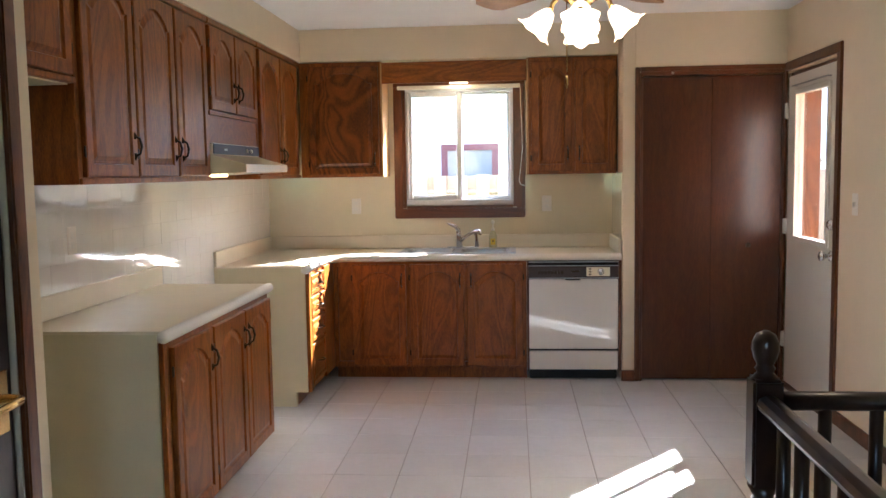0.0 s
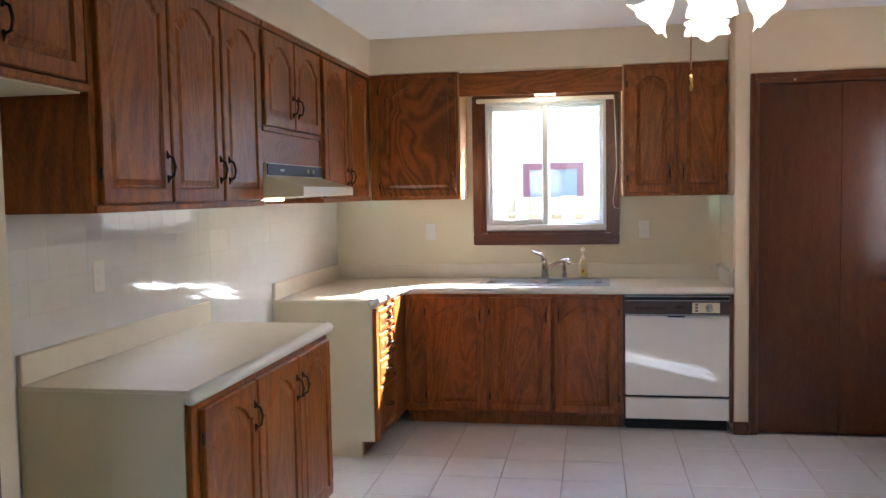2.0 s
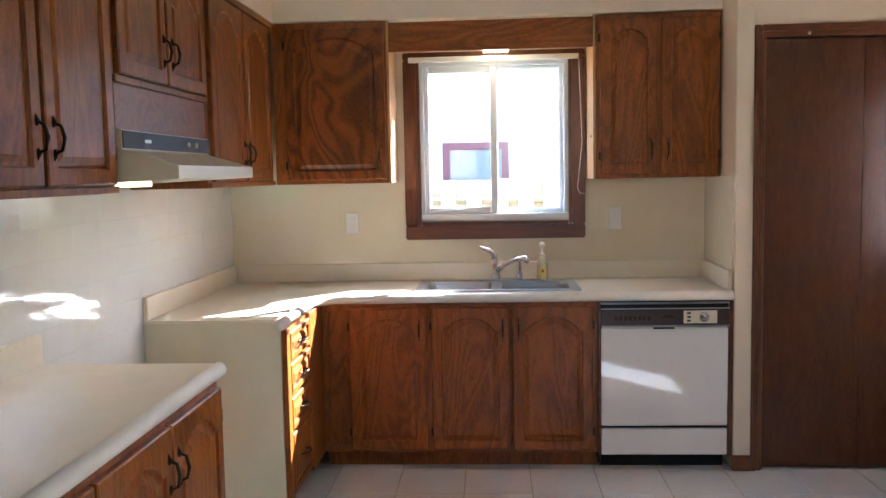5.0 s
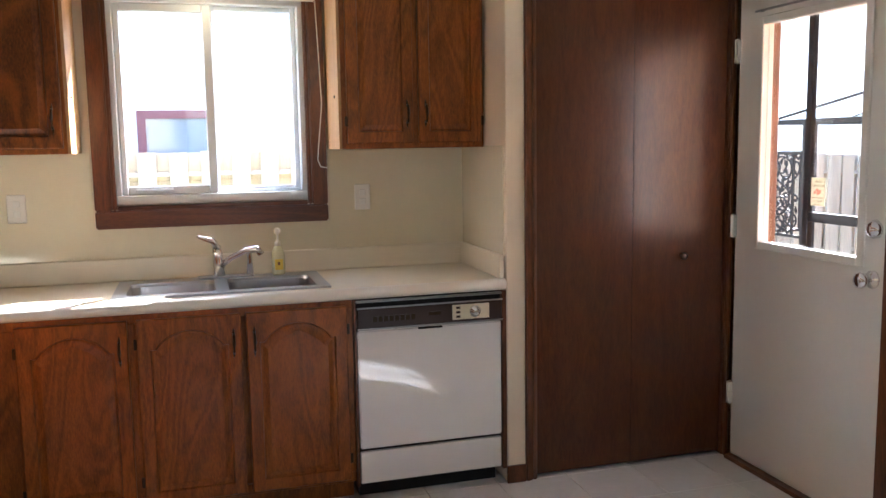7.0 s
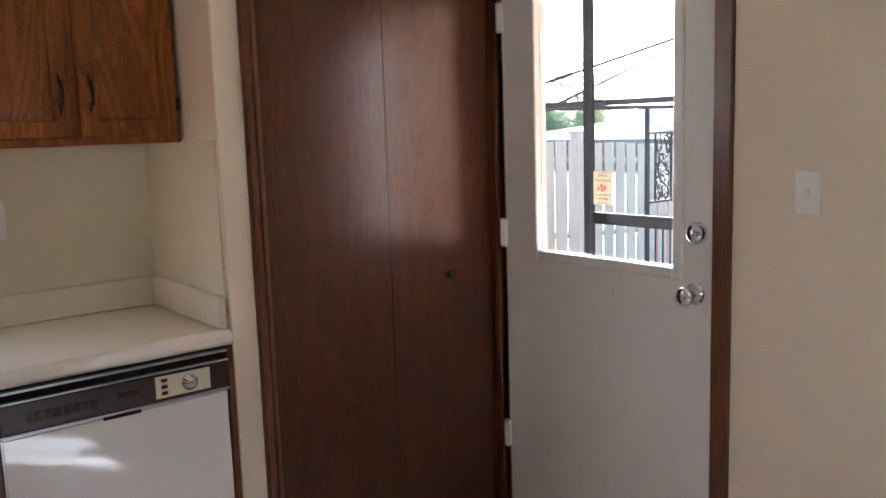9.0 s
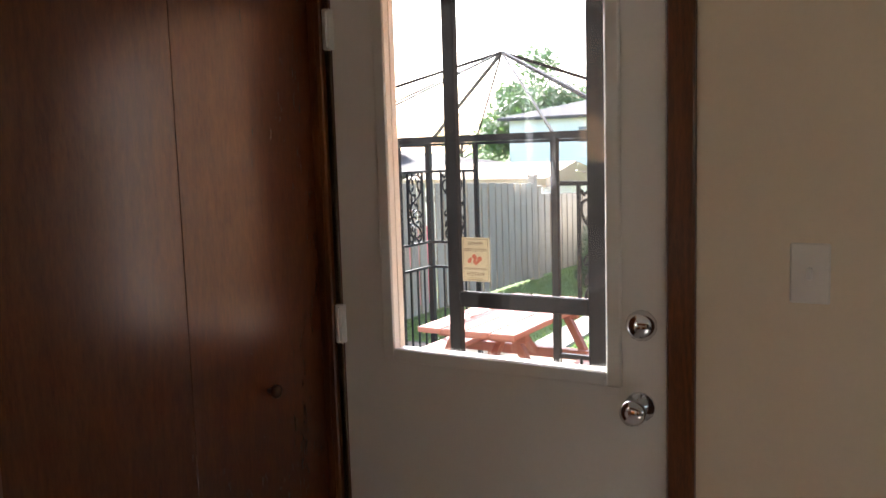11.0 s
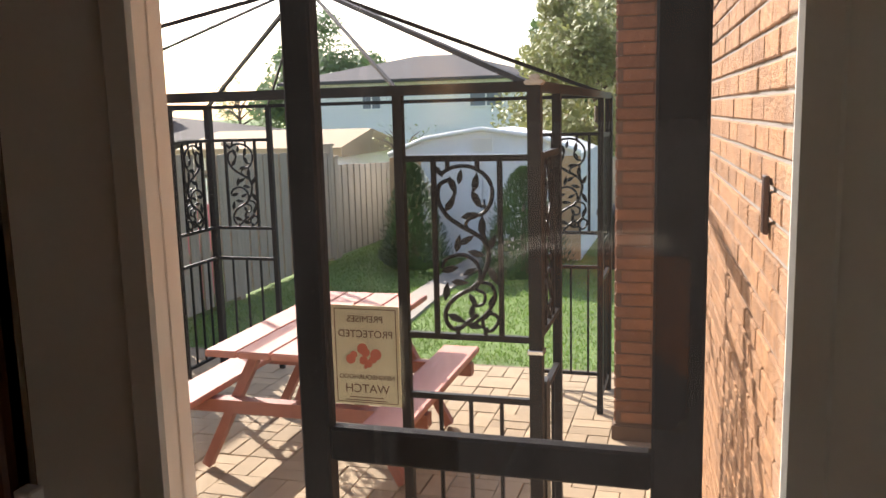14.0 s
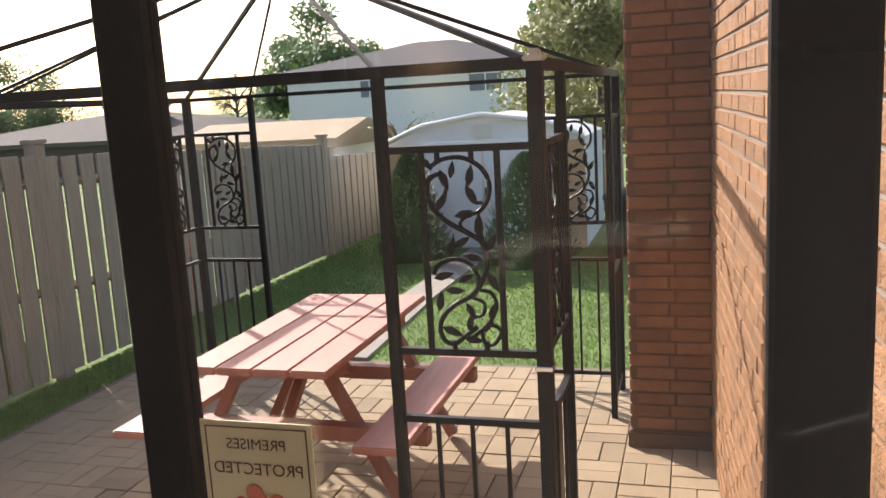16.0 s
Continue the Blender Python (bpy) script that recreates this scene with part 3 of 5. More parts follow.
# drawers at the return of the counter
dr = thing("drawer_cabinet", -1.23, 5.3, 0, "stained oak drawer cabinet with painted end panel", "cabinet", "base cabinets")
boxes("body", [(XW + 0.01, 4.967, 0.09, -0.95, 6.17, 0.825), (XW + 0.01, 4.967, 0, -1.03, 5.64, 0.09)], "oak", dr)
boxes("end_panel", [(XW + 0.01, 4.926, 0.0, -1.03, 4.967, 0.858), (-1.03, 4.926, 0.09, -0.957, 4.967, 0.858)], "endpanel", dr)
for b in [(-0.955, 4.929, 0.09, -0.932, 4.985, 0.825), (-0.955, 5.36, 0.09, -0.932, 5.622, 0.825)]:
    boxes("corner_stile", [b], "oak", dr, 0.002)
for z0, z1 in ((0.12, 0.375), (0.39, 0.525), (0.54, 0.67), (0.685, 0.805)):
    d = part("drawer", panel_door_mesh("drawer", 0.36, z1 - z0, "oak", False, stile=0.022), dr, pose(-0.95, 4.99, z0, 0, 0, 90))
    part("handle", PULL, d, pose(-0.93, 5.17, (z0 + z1) / 2, 0, 0, 90) @ pose(0, 0, 0, 0, 90, 0))

near = thing("base_cabinet", -1.23, 3.46, 0, "stained oak base cabinet with three doors and painted end", "cabinet", "base cabinets")
boxes("body", [(XW + 0.01, 2.827, 0.09, -0.97, 4.11, 0.83), (XW + 0.01, 2.827, 0, -1.03, 4.10, 0.09)], "oak", near)
boxes("end_panel", [(XW + 0.01, 2.793, 0.0, -0.972, 2.827, 0.862)], "endpanel", near)
boxes("face_frame", [(-0.97, 2.796, 0.09, -0.95, 2.84, 0.83), (-0.97, 4.085, 0.09, -0.95, 4.11, 0.83), (-0.97, 2.84, 0.09, -0.95, 4.085, 0.13), (-0.97, 2.84, 0.79, -0.95, 4.085, 0.83)], "oak", near, 0.002)
for y0, y1, side in ((2.845, 3.255, 1), (3.27, 3.68, 1), (3.69, 4.09, -1)):
    w = y1 - y0
    cabinet_door(near, pose(-0.95, y0, 0.105, 0, 0, 90), w, 0.70, (w - 0.028 if side > 0 else 0.028, 0.58), hinge=(-0.004 if side > 0 else w + 0.004))

# counters
ct = thing("countertop", -0.3, 5.9, 0.83, "cream laminate countertop with rounded pale edge", "countertop")
bm = bmesh.new()
sx0, sx1, sy0, sy1 = -0.455, 0.305, 5.70, 6.04
for b in ((XW + 0.007, 4.93, 0.828, -0.98, 6.176, 0.868), (-0.98, 5.63, 0.828, sx0, 6.176, 0.868), (sx0, 5.63, 0.828, sx1, sy0, 0.868), (sx0, sy1, 0.828, sx1, 6.176, 0.868), (sx1, 5.63, 0.828, 1.033, 6.176, 0.868)):
    add_box(bm, b)
part("slab", to_mesh("slab", bm, "counter"), ct)
bm = bmesh.new()
tube_into(bm, [(1.033, 5.622, 0.848), (-0.86, 5.622, 0.848), (-0.925, 5.56, 0.848), (-0.955, 5.50, 0.848), (-0.955, 4.921, 0.848)], 0.0235, 10)
part("edge", to_mesh("edge", bm, "counter_edge", smooth=True), ct)
bm = bmesh.new()
bm.faces.new([bm.verts.new(v) for v in ((-0.98, 5.50, 0.868), (-0.955, 5.50, 0.868), (-0.925, 5.56, 0.868), (-0.86, 5.622, 0.868), (-0.86, 5.64, 0.868), (-0.98, 5.64, 0.868))])
bmesh.ops.translate(bm, verts=bm.verts, vec=(0, 0, 0.0015))
part("corner_fill", to_mesh("corner_fill", bm, "counter"), ct)
boxes("upstand", [(XW + 0.007, 4.93, 0.869, XW + 0.027, 6.155, 0.965), (XW + 0.027, 6.155, 0.869, 1.033, 6.176, 0.965), (1.012, 5.63, 0.869, 1.033, 6.155, 0.965)], "counter", ct, 0.004)
ct2 = thing("countertop", -1.23, 3.45, 0.83, "cream laminate countertop on the near cabinet", "countertop")
boxes("slab", [(XW + 0.007, 2.797, 0.833, -0.955, 4.12, 0.873)], "counter", ct2)
bm = bmesh.new()
tube_into(bm, [(-0.945, 2.786, 0.853), (-0.945, 4.123, 0.853)], 0.0235, 10)
part("edge", to_mesh("edge", bm, "counter_edge", smooth=True), ct2)
boxes("upstand", [(XW + 0.007, 2.797, 0.874, XW + 0.027, 4.12, 0.97)], "counter", ct2, 0.004)


# sink: a steel rim with two hollow bowls
def bowl_into(bm, x0, x1, y0, y1, zt, depth, r=0.05, n=5):
    def loop(inset, z):
        a, b, c, d = x0 + inset, x1 - inset, y0 + inset, y1 - inset
        out = []
        for cx, cy, s in ((b - r, d - r, 0), (a + r, d - r, 90), (a + r, c + r, 180), (b - r, c + r, 270)):
            for k in range(n + 1):
                t = radians(s + 90 * k / n)
                out.append(bm.verts.new((cx + r * math.cos(t), cy + r * math.sin(t), z)))
        return out
    ls = [loop(0, zt), loop(0.006, zt - 0.012), loop(0.012, zt - depth + 0.03), loop(0.03, zt - depth)]
    for p, q in zip(ls, ls[1:]):
        for k in range(len(p)):
            bm.faces.new((p[k], p[(k + 1) % len(p)], q[(k + 1) % len(q)], q[k]))
    bm.faces.new(ls[-1])


sink = thing("sink", -0.075, 5.88, 0.868, "stainless steel double bowl kitchen sink", "sink")
bm = bmesh.new()
bowl_into(bm, -0.435, -0.10, 5.72, 6.01, 0.876, 0.17)
bowl_into(bm, -0.06, 0.285, 5.72, 6.01, 0.876, 0.17)
for b in ((-0.48, 5.675, 0.869, 0.33, 5.725, 0.877), (-0.48, 6.005, 0.869, 0.33, 6.10, 0.877), (-0.48, 5.725, 0.869, -0.43, 6.005, 0.877), (0.28, 5.725, 0.869, 0.33, 6.005, 0.877), (-0.105, 5.725, 0.869, -0.055, 6.005, 0.877)):
    add_box(bm, b)
part("basin", to_mesh("basin", bm, "steel"), sink)
drain = lathe_mesh("drain", [(0.035, 0), (0.035, 0.004), (0.02, 0.002)], "chrome", 16)
for x in (-0.27, 0.11):
    part("drain", drain, sink, pose(x, 5.87, 0.707))

tap = thing("faucet", -0.07, 6.06, 0.877, "chrome lever faucet with side sprayer on the sink", "faucet")
bm = bmesh.new()
add_box(bm, (-0.17, 6.04, 0.877, 0.06, 6.08, 0.886))
part("base_plate", to_mesh("base_plate", bm, "steel", 0.003), tap)
part("spout", tube_mesh("spout", [([(-0.08, 6.06, 0.885), (-0.085, 6.06, 0.98), (-0.088, 6.055, 1.0)], [0.024, 0.02, 0.018]), ([(-0.08, 6.06, 0.92), (-0.03, 6.02, 0.965), (0.03, 5.96, 1.0), (0.07, 5.93, 1.005), (0.085, 5.92, 0.985)], [0.014, 0.013, 0.013, 0.015, 0.014])], "chrome", 12), tap)
part("lever", tube_mesh("lever", [([(-0.085, 6.055, 1.0), (-0.105, 6.04, 1.035), (-0.16, 5.99, 1.06)], [0.018, 0.014, 0.007])], "chrome", 10), tap)
part("sprayer", tube_mesh("sprayer", [([(0.045, 6.06, 0.885), (0.045, 6.058, 0.95), (0.04, 6.04, 0.985), (0.02, 6.02, 0.995)], [0.016, 0.012, 0.014, 0.011])], "chrome", 10), tap)

soap = thing("soap_bottle", 0.165, 6.075, 0.877, "clear soap bottle with yellow soap and white pump", "bottle")
part("bottle", lathe_mesh("bottle", [(0.026, 0), (0.028, 0.01), (0.028, 0.085), (0.02, 0.11), (0.012, 0.125)], "soap", 16), soap, pose(0.165, 6.06, 0.877))
part("pump", lathe_mesh("pump", [(0.013, 0.124), (0.013, 0.14), (0.005, 0.145), (0.005, 0.175), (0.013, 0.178), (0.012, 0.195), (0.004, 0.2)], "plastic", 14), soap, pose(0.165, 6.06, 0.877))
boxes("label", [(0.148, 6.0315, 0.90, 0.182, 6.0335, 0.945)], "lemon", soap)
boxes("emblem", [(0.160, 6.0305, 0.92, 0.170, 6.0312, 0.933)], "ink", soap)

# dishwasher
dw = thing("dishwasher", 0.71, 5.85, 0, "white dishwasher with dark brown control panel", "dishwasher")
boxes("body", [(0.412, 5.635, 0.075, 1.015, 6.17, 0.822), (0.42, 5.69, 0, 1.01, 6.1, 0.075)], "black", dw)
for b in [(0.402, 5.606, 0.07, 0.412, 5.64, 0.825), (1.015, 5.606, 0.07, 1.034, 5.64, 0.825)]:
    boxes("side_trim", [b], "trim", dw, 0.002)
boxes("door", [(0.416, 5.608, 0.222, 1.011, 5.635, 0.70)], "white", dw, 0.005)
boxes("kick_panel", [(0.416, 5.612, 0.078, 1.011, 5.635, 0.207)], "white", dw, 0.004)
boxes("control_panel", [(0.414, 5.598, 0.71, 1.013, 5.635, 0.788)], "panel", dw, 0.004)
boxes("chrome_strip", [(0.414, 5.594, 0.788, 1.013, 5.60, 0.794), (0.414, 5.594, 0.704, 1.013, 5.60, 0.711), (0.414, 5.60, 0.812, 1.013, 5.62, 0.82)], "steel", dw, 0.001)
boxes("latch", [(0.66, 5.60, 0.692, 0.76, 5.61, 0.70)], "black", dw, 0.002)
boxes("badge_bar", [(0.475 + 0.022 * k, 5.5955, 0.735, 0.492 + 0.022 * k, 5.598, 0.757) for k in range(8)], "pull", dw)
boxes("badge_bar", [(0.70, 5.5955, 0.746, 0.752, 5.598, 0.76)], "pull", dw)
boxes("dial_plate", [(0.80, 5.5945, 0.72, 0.955, 5.598, 0.78)], "almond", dw)
boxes("button", [(0.815, 5.592, 0.728 + 0.018 * k, 0.832, 5.595, 0.737 + 0.018 * k) for k in range(3)], "panel", dw)
part("dial", lathe_mesh("dial", [(0.024, 0), (0.023, 0.006), (0.016, 0.01), (0.014, 0.022), (0.006, 0.024)], "chrome", 18), dw, pose(0.895, 5.595, 0.75, 90))

# ---- upper cabinets ----
ZU0, ZU1 = 1.405, 2.21


def upper_west(label, y0, y1, z0, doors, pull_low=True, lip=True):
    c = thing("wall_cabinet", -1.36, (y0 + y1) / 2, z0, label, "cabinet", "wall cabinets")
    boxes("body", [(XW + 0.008, y0, z0, -1.205, y1, ZU1)], "oak", c, 0.002)
    if lip:
        for b in [(-1.205, y0, z0, -1.192, y1, z0 + 0.022), (-1.205, y0, ZU1 - 0.025, -1.185, y1, ZU1 + 0.004)]:
            boxes("bottom_rail", [b], "oak", c, 0.003)
    for a, b, side in doors:
        w, h = b - a, ZU1 - 0.03 - z0 - 0.028
        cabinet_door(c, pose(-1.205, a, z0 + 0.026, 0, 0, 90), w, h, (w - 0.03 if side > 0 else 0.03, 0.12 if h > 0.5 else 0.11), hinge=(-0.004 if side > 0 else w + 0.004))
    return c


fridge_cab = upper_west("stained oak wall cabinet above the empty fridge space", YD + 0.005, 2.735, 1.755, [(2.065, 2.325, 1), (2.335, 2.71, -1)])
# pale sheet: light falling on the cabinet's bottom, put in as colour
boxes("underside", [(XW + 0.02, YD + 0.02, 1.749, -1.215, 2.72, 1.7545)], "endpanel", fridge_cab)
upper_west("tall stained oak wall cabinet with three arched doors", 2.745, 4.035, ZU0, [(2.775, 3.19, 1), (3.205, 3.605, 1), (3.625, 4.01, -1)])
hoodcab = upper_west("short stained oak wall cabinet above the hood", 4.045, 4.855, 1.735, [(4.065, 4.44, 1), (4.455, 4.835, -1)])
boxes("lower_panel", [(-1.215, 4.05, 1.595, -1.203, 4.85, 1.735)], "oak_x", hoodcab, 0.002, None)
upper_west("stained oak wall cabinet with two arched doors", 4.865, 5.86, ZU0, [(4.90, 5.335, 1), (5.355, 5.79, -1)])

hood = thing("range_hood", -1.3, 4.45, 1.42, "almond range hood with dark control strip", "range hood")
bm = bmesh.new()
prof = [(XW + 0.008, 1.595), (-1.19, 1.595), (-1.19, 1.535), (-1.02, 1.485), (-1.02, 1.445), (XW + 0.008, 1.425)]
for ya, yb in ((4.06, 4.84),):
    r0 = [bm.verts.new((x, ya, z)) for x, z in prof]
    r1 = [bm.verts.new((x, yb, z)) for x, z in prof]
    for k in range(len(prof)):
        bm.faces.new((r0[k], r0[(k + 1) % 6], r1[(k + 1) % 6], r1[k]))
    bm.faces.new(r0)
    bm.faces.new(r1[::-1])
part("canopy", to_mesh("canopy", bm, "almond", 0.003), hood)
boxes("control_strip", [(-1.192, 4.065, 1.54, -1.186, 4.835, 1.592)], "navy", hood)
for y in (4.60, 4.68):
    part("switch", lathe_mesh("switch", [(0.011, 0), (0.01, 0.008), (0.004, 0.01)], "plastic", 12), hood, pose(-1.187, y, 1.565, 0, 90, 0))
boxes("badge_bar", [(-1.187, 4.22, 1.56, -1.184, 4.27, 1.57)], "steel", hood)
boxes("lamp_lens", [(-1.33, 4.13, 1.422, -1.18, 4.25, 1.438)], "hoodlamp", hood, 0.003)

nb = thing("wall_cabinet", -0.88, 6.02, ZU0, "stained oak corner wall cabinet with boldly grained door", "cabinet", "wall cabinets")
boxes("body", [(-1.19, 5.868, ZU0, -0.612, 6.177, ZU1)], "oak", nb, 0.002)
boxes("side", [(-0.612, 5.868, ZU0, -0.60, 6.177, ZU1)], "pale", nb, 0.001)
dd = part("door", panel_door_mesh("door", 0.50, ZU1 - ZU0 - 0.05, "oak_ply"), nb, pose(-1.125, 5.867, ZU0 + 0.02))
part("handle", PULL, dd, pose(-0.655, 5.846, ZU0 + 0.13))
for z in (1.5, 2.1):
    part("hinge", HINGE, dd, pose(-1.13, 5.858, z))
nc = thing("wall_cabinet", 0.73, 6.02, ZU0, "stained oak wall cabinet with two arched doors", "cabinet", "wall cabinets")
boxes("body", [(0.424, 5.868, ZU0, 1.033, 6.177, ZU1)], "oak", nc, 0.002)
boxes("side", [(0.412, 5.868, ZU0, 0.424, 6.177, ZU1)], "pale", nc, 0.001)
for a, b, side in ((0.445, 0.722, 1), (0.745, 1.02, -1)):
    w = b - a
    cabinet_door(nc, pose(a, 5.868, ZU0 + 0.022), w, ZU1 - ZU0 - 0.05, (w - 0.028 if side > 0 else 0.028, 0.12), hinge=(-0.004 if side > 0 else w + 0.004))
for x, own in ((-0.600, nb), (0.412, nc)):
    part("button", lathe_mesh("button", [(0.007, -0.002), (0.007, 0.003), (0.003, 0.005)], "pull", 10), own, pose(x, 5.95, 1.62, 0, 90 if x < 0 else -90, 0))
tagged(boxes("valance", [(-0.60, 5.862, 2.055, 0.412, 5.882, 2.2)], "oak_x", bevel=0.003), "stained oak valance board over the sink window", "valance")
vl = thing("valance_light", -0.09, 6.05, 2.03, "lit fluorescent tube fixture behind the valance", "lamp")
boxes("fixture", [(-0.35, 5.95, 2.10, 0.20, 6.05, 2.20)], "plastic", vl, 0.006)
part("tube", tube_mesh("tube", [([(-0.13, 5.98, 2.075), (0.0, 5.98, 2.075)], 0.02)], "tube", 12), vl)
vlamp = new("valance_bulb", bpy.data.lights.new("valance_bulb", "POINT"))
vlamp.data.energy, vlamp.data.color, vlamp.data.shadow_soft_size = 0.1, (1.0, 0.76, 0.42), 0.05
vlamp.location = (-0.07, 6.05, 2.03)


# outlets and switches
def wall_plate(name, m, label, toggles=1):
    p = tagged(new(name), label, "outlet" if "outlet" in name else "switch")
    p.matrix_basis = m
    part("plate", box_mesh("plate", [(-0.036, -0.006, -0.058, 0.036, 0, 0.058)], "plastic", 0.003), p, m)
    bs = [(-0.013, -0.008, -0.033, 0.013, -0.005, -0.007), (-0.013, -0.008, 0.007, 0.013, -0.005, 0.033)] if "outlet" in name else [(-0.005, -0.016, -0.012, 0.005, -0.005, 0.012)]
    part("socket" if "outlet" in name else "toggle", box_mesh("face", bs, "door", 0.002), p, m)
    return p


wall_plate("power_outlet", pose(-0.858, 6.179, 1.186), "white double power outlet on the splash panel")
wall_plate("power_outlet", pose(0.56, 6.179, 1.19), "white double power outlet on the splash panel")
wall_plate("light_switch", pose(XE, 4.458, 1.229, 0, 0, -90), "white toggle light switch on the cream wall")
wall_plate("light_switch", pose(XE, 3.93, 1.49, 0, 0, -90), "almond thermostat plate on the cream wall")
wall_plate("power_outlet", pose(XW + 0.006, 3.26, 1.17, 0, 0, 90), "white power outlet on the glossy wall")

# dark door in the left wall
ld = thing("door_2", XD - 0.03, 1.51, 0, "dark stained side door with brass lever handle", "door", kind="structure")
boxes("slab", [(XD - 0.055, 1.11, 0.01, XD - 0.01, 1.91, 2.05)], "ebony", ld, 0.003)
boxes("lever_plate", [(XD - 0.01, 1.84, 0.79, XD - 0.004, 1.885, 0.95)], "brass", ld, 0.002)
part("lever", tube_mesh("lever", [([(XD - 0.005, 1.862, 0.88), (XD + 0.045, 1.862, 0.88), (XD + 0.055, 1.84, 0.88), (XD + 0.05, 1.74, 0.875)], [0.012, 0.011, 0.011, 0.009])], "brass", 10), ld)
structure("trim_6", [(XD, 1.03, 0, XD + 0.02, 1.10, 2.13), (XD, 1.92, 0, XD + 0.02, 1.975, 2.13), (XD, 1.10, 2.06, XD + 0.02, 1.92, 2.13)], "trim", "dark stained side door casing", "casing", 0.005)

# ---- ceiling fan with lights ----
FX, FY = 0.56, 3.02
H0, H = H, H - 0.005
fan = thing("ceiling_fan", FX, FY, H0, "brass ceiling fan with wooden blades and lit tulip shades", "ceiling fan")
part("motor", lathe_mesh("motor", [(0.065, H0), (0.06, H - 0.04), (0.018, H - 0.05), (0.018, H - 0.13), (0.10, H - 0.15), (0.115, H - 0.2), (0.10, H - 0.27), (0.06, H - 0.3), (0.05, H - 0.36), (0.055, H - 0.4), (0.02, H - 0.43)], "brass", 28), fan, pose(FX, FY, 0))
blade = bmesh.new()
pts = [(0.16, -0.05), (0.30, -0.062), (0.55, -0.07), (0.585, -0.045), (0.59, 0), (0.585, 0.045), (0.55, 0.07), (0.30, 0.062), (0.16, 0.05)]
lo = [blade.verts.new((x, y, 0)) for x, y in pts]
hi = [blade.verts.new((x, y, 0.008)) for x, y in pts]
blade.faces.new(lo[::-1])
blade.faces.new(hi)
for k in range(len(pts)):
    blade.faces.new((lo[k], lo[(k + 1) % len(pts)], hi[(k + 1) % len(pts)], hi[k]))
BL = to_mesh("blade", blade, "fanwood")
IRON = box_mesh("blade_iron", [(0.09, -0.015, -0.006, 0.22, 0.015, 0.0)], "brass", 0.002)
for k in range(5):
    bmx = pose(FX, FY, H - 0.325, 0, 0, 200 + 72 * k) @ pose(0, 0, 0, 10)
    b = part("blade", BL, fan, bmx)
    part("blade_iron", IRON, b, bmx)
SHADE = lathe_mesh("shade", [(0.022, 0.0), (0.034, 0.02), (0.046, 0.05), (0.05, 0.075), (0.064, 0.1), (0.08, 0.112)], "bulb", 24, wavy=0.14)
for k in range(4):
    a = 90 * k - 5
    am = pose(FX, FY, 0, 0, 0, a)
    part("arm", tube_mesh("arm", [([(0.04, 0, H - 0.40), (0.075, 0, H - 0.38), (0.10, 0, H - 0.405), (0.11, 0, H - 0.435)], 0.009)], "brass", 8), fan, am)
    sm = am @ pose(0.108, 0, H - 0.432, 0, 138, 0) @ Matrix.Scale(0.84, 4)
    part("shade", SHADE, fan, sm)
    lp = new("fan_bulb", bpy.data.lights.new("fan_bulb", "POINT"))
    lp.data.energy, lp.data.color, lp.data.shadow_soft_size = FANW, (1.0, 0.80, 0.54), 0.05
    lp.location = (sm @ Vector((0, 0, 0.15)))
part("pull_chain", tube_mesh("pull_chain", [([(FX - 0.05, FY, H - 0.4), (FX - 0.05, FY, H - 0.65)], 0.0025)], "brass", 6), fan)
part("chain_bob", lathe_mesh("chain_bob", [(0.003, 0), (0.006, 0.015), (0.005, 0.04), (0.003, 0.048)], "brass", 10), fan, pose(FX - 0.05, FY, H - 0.71))

H = H0
# ---- stair railing ----
NX, NY = 0.99, 2.20
rl = thing("stair_railing", NX, NY, 0, "dark turned wooden railing around the stairwell", "railing")
boxes("newel_block", [(NX - 0.04, NY - 0.04, 0.56, NX + 0.04, NY + 0.04, 0.86)], "ebony", rl, 0.008)
part("newel_post", lathe_mesh("newel_post", [(0.045, -0.006), (0.045, 0.14), (0.03, 0.16), (0.04, 0.2), (0.026, 0.24), (0.036, 0.36), (0.03, 0.45), (0.022, 0.48), (0.04, 0.5), (0.028, 0.53), (0.043, 0.56)], "ebony", 20), rl, pose(NX, NY, 0))
part("finial", lathe_mesh("finial", [(0.04, 0.855), (0.022, 0.875), (0.028, 0.885), (0.022, 0.895), (0.030, 0.912), (0.036, 0.935), (0.035, 0.958), (0.026, 0.978), (0.010, 0.988)], "ebony", 22), rl, pose(NX, NY, 0))
for pts in ([(NX + 0.035, NY, 0.795), (XE, NY, 0.795)], [(NX, NY - 0.035, 0.795), (NX, YS + 0.02, 0.795)]):
    bm = bmesh.new()
    tube_into(bm, pts, 0.032, 10, 0.8)
    part("handrail", to_mesh("handrail", bm, "ebony", smooth=True), rl)
part("floor_rail", box_mesh("floor_rail", [(NX + 0.04, NY - 0.02, -0.006, XE, NY + 0.02, 0.04), (NX - 0.02, YS + 0.02, -0.006, NX + 0.02, NY - 0.04, 0.04)], "ebony", 0.004), rl)
BAL = lathe_mesh("baluster", [(0.018, 0.03), (0.018, 0.16), (0.011, 0.18), (0.02, 0.2), (0.012, 0.23), (0.019, 0.36), (0.014, 0.46), (0.02, 0.48), (0.011, 0.5), (0.018, 0.53), (0.018, 0.785)], "ebony", 12)
for k in range(7):
    part("baluster", BAL, rl, pose(NX + 0.16 + 0.135 * k, NY, 0))
for k in range(26):
    part("baluster", BAL, rl, pose(NX, NY - 0.17 - 0.135 * k, 0))


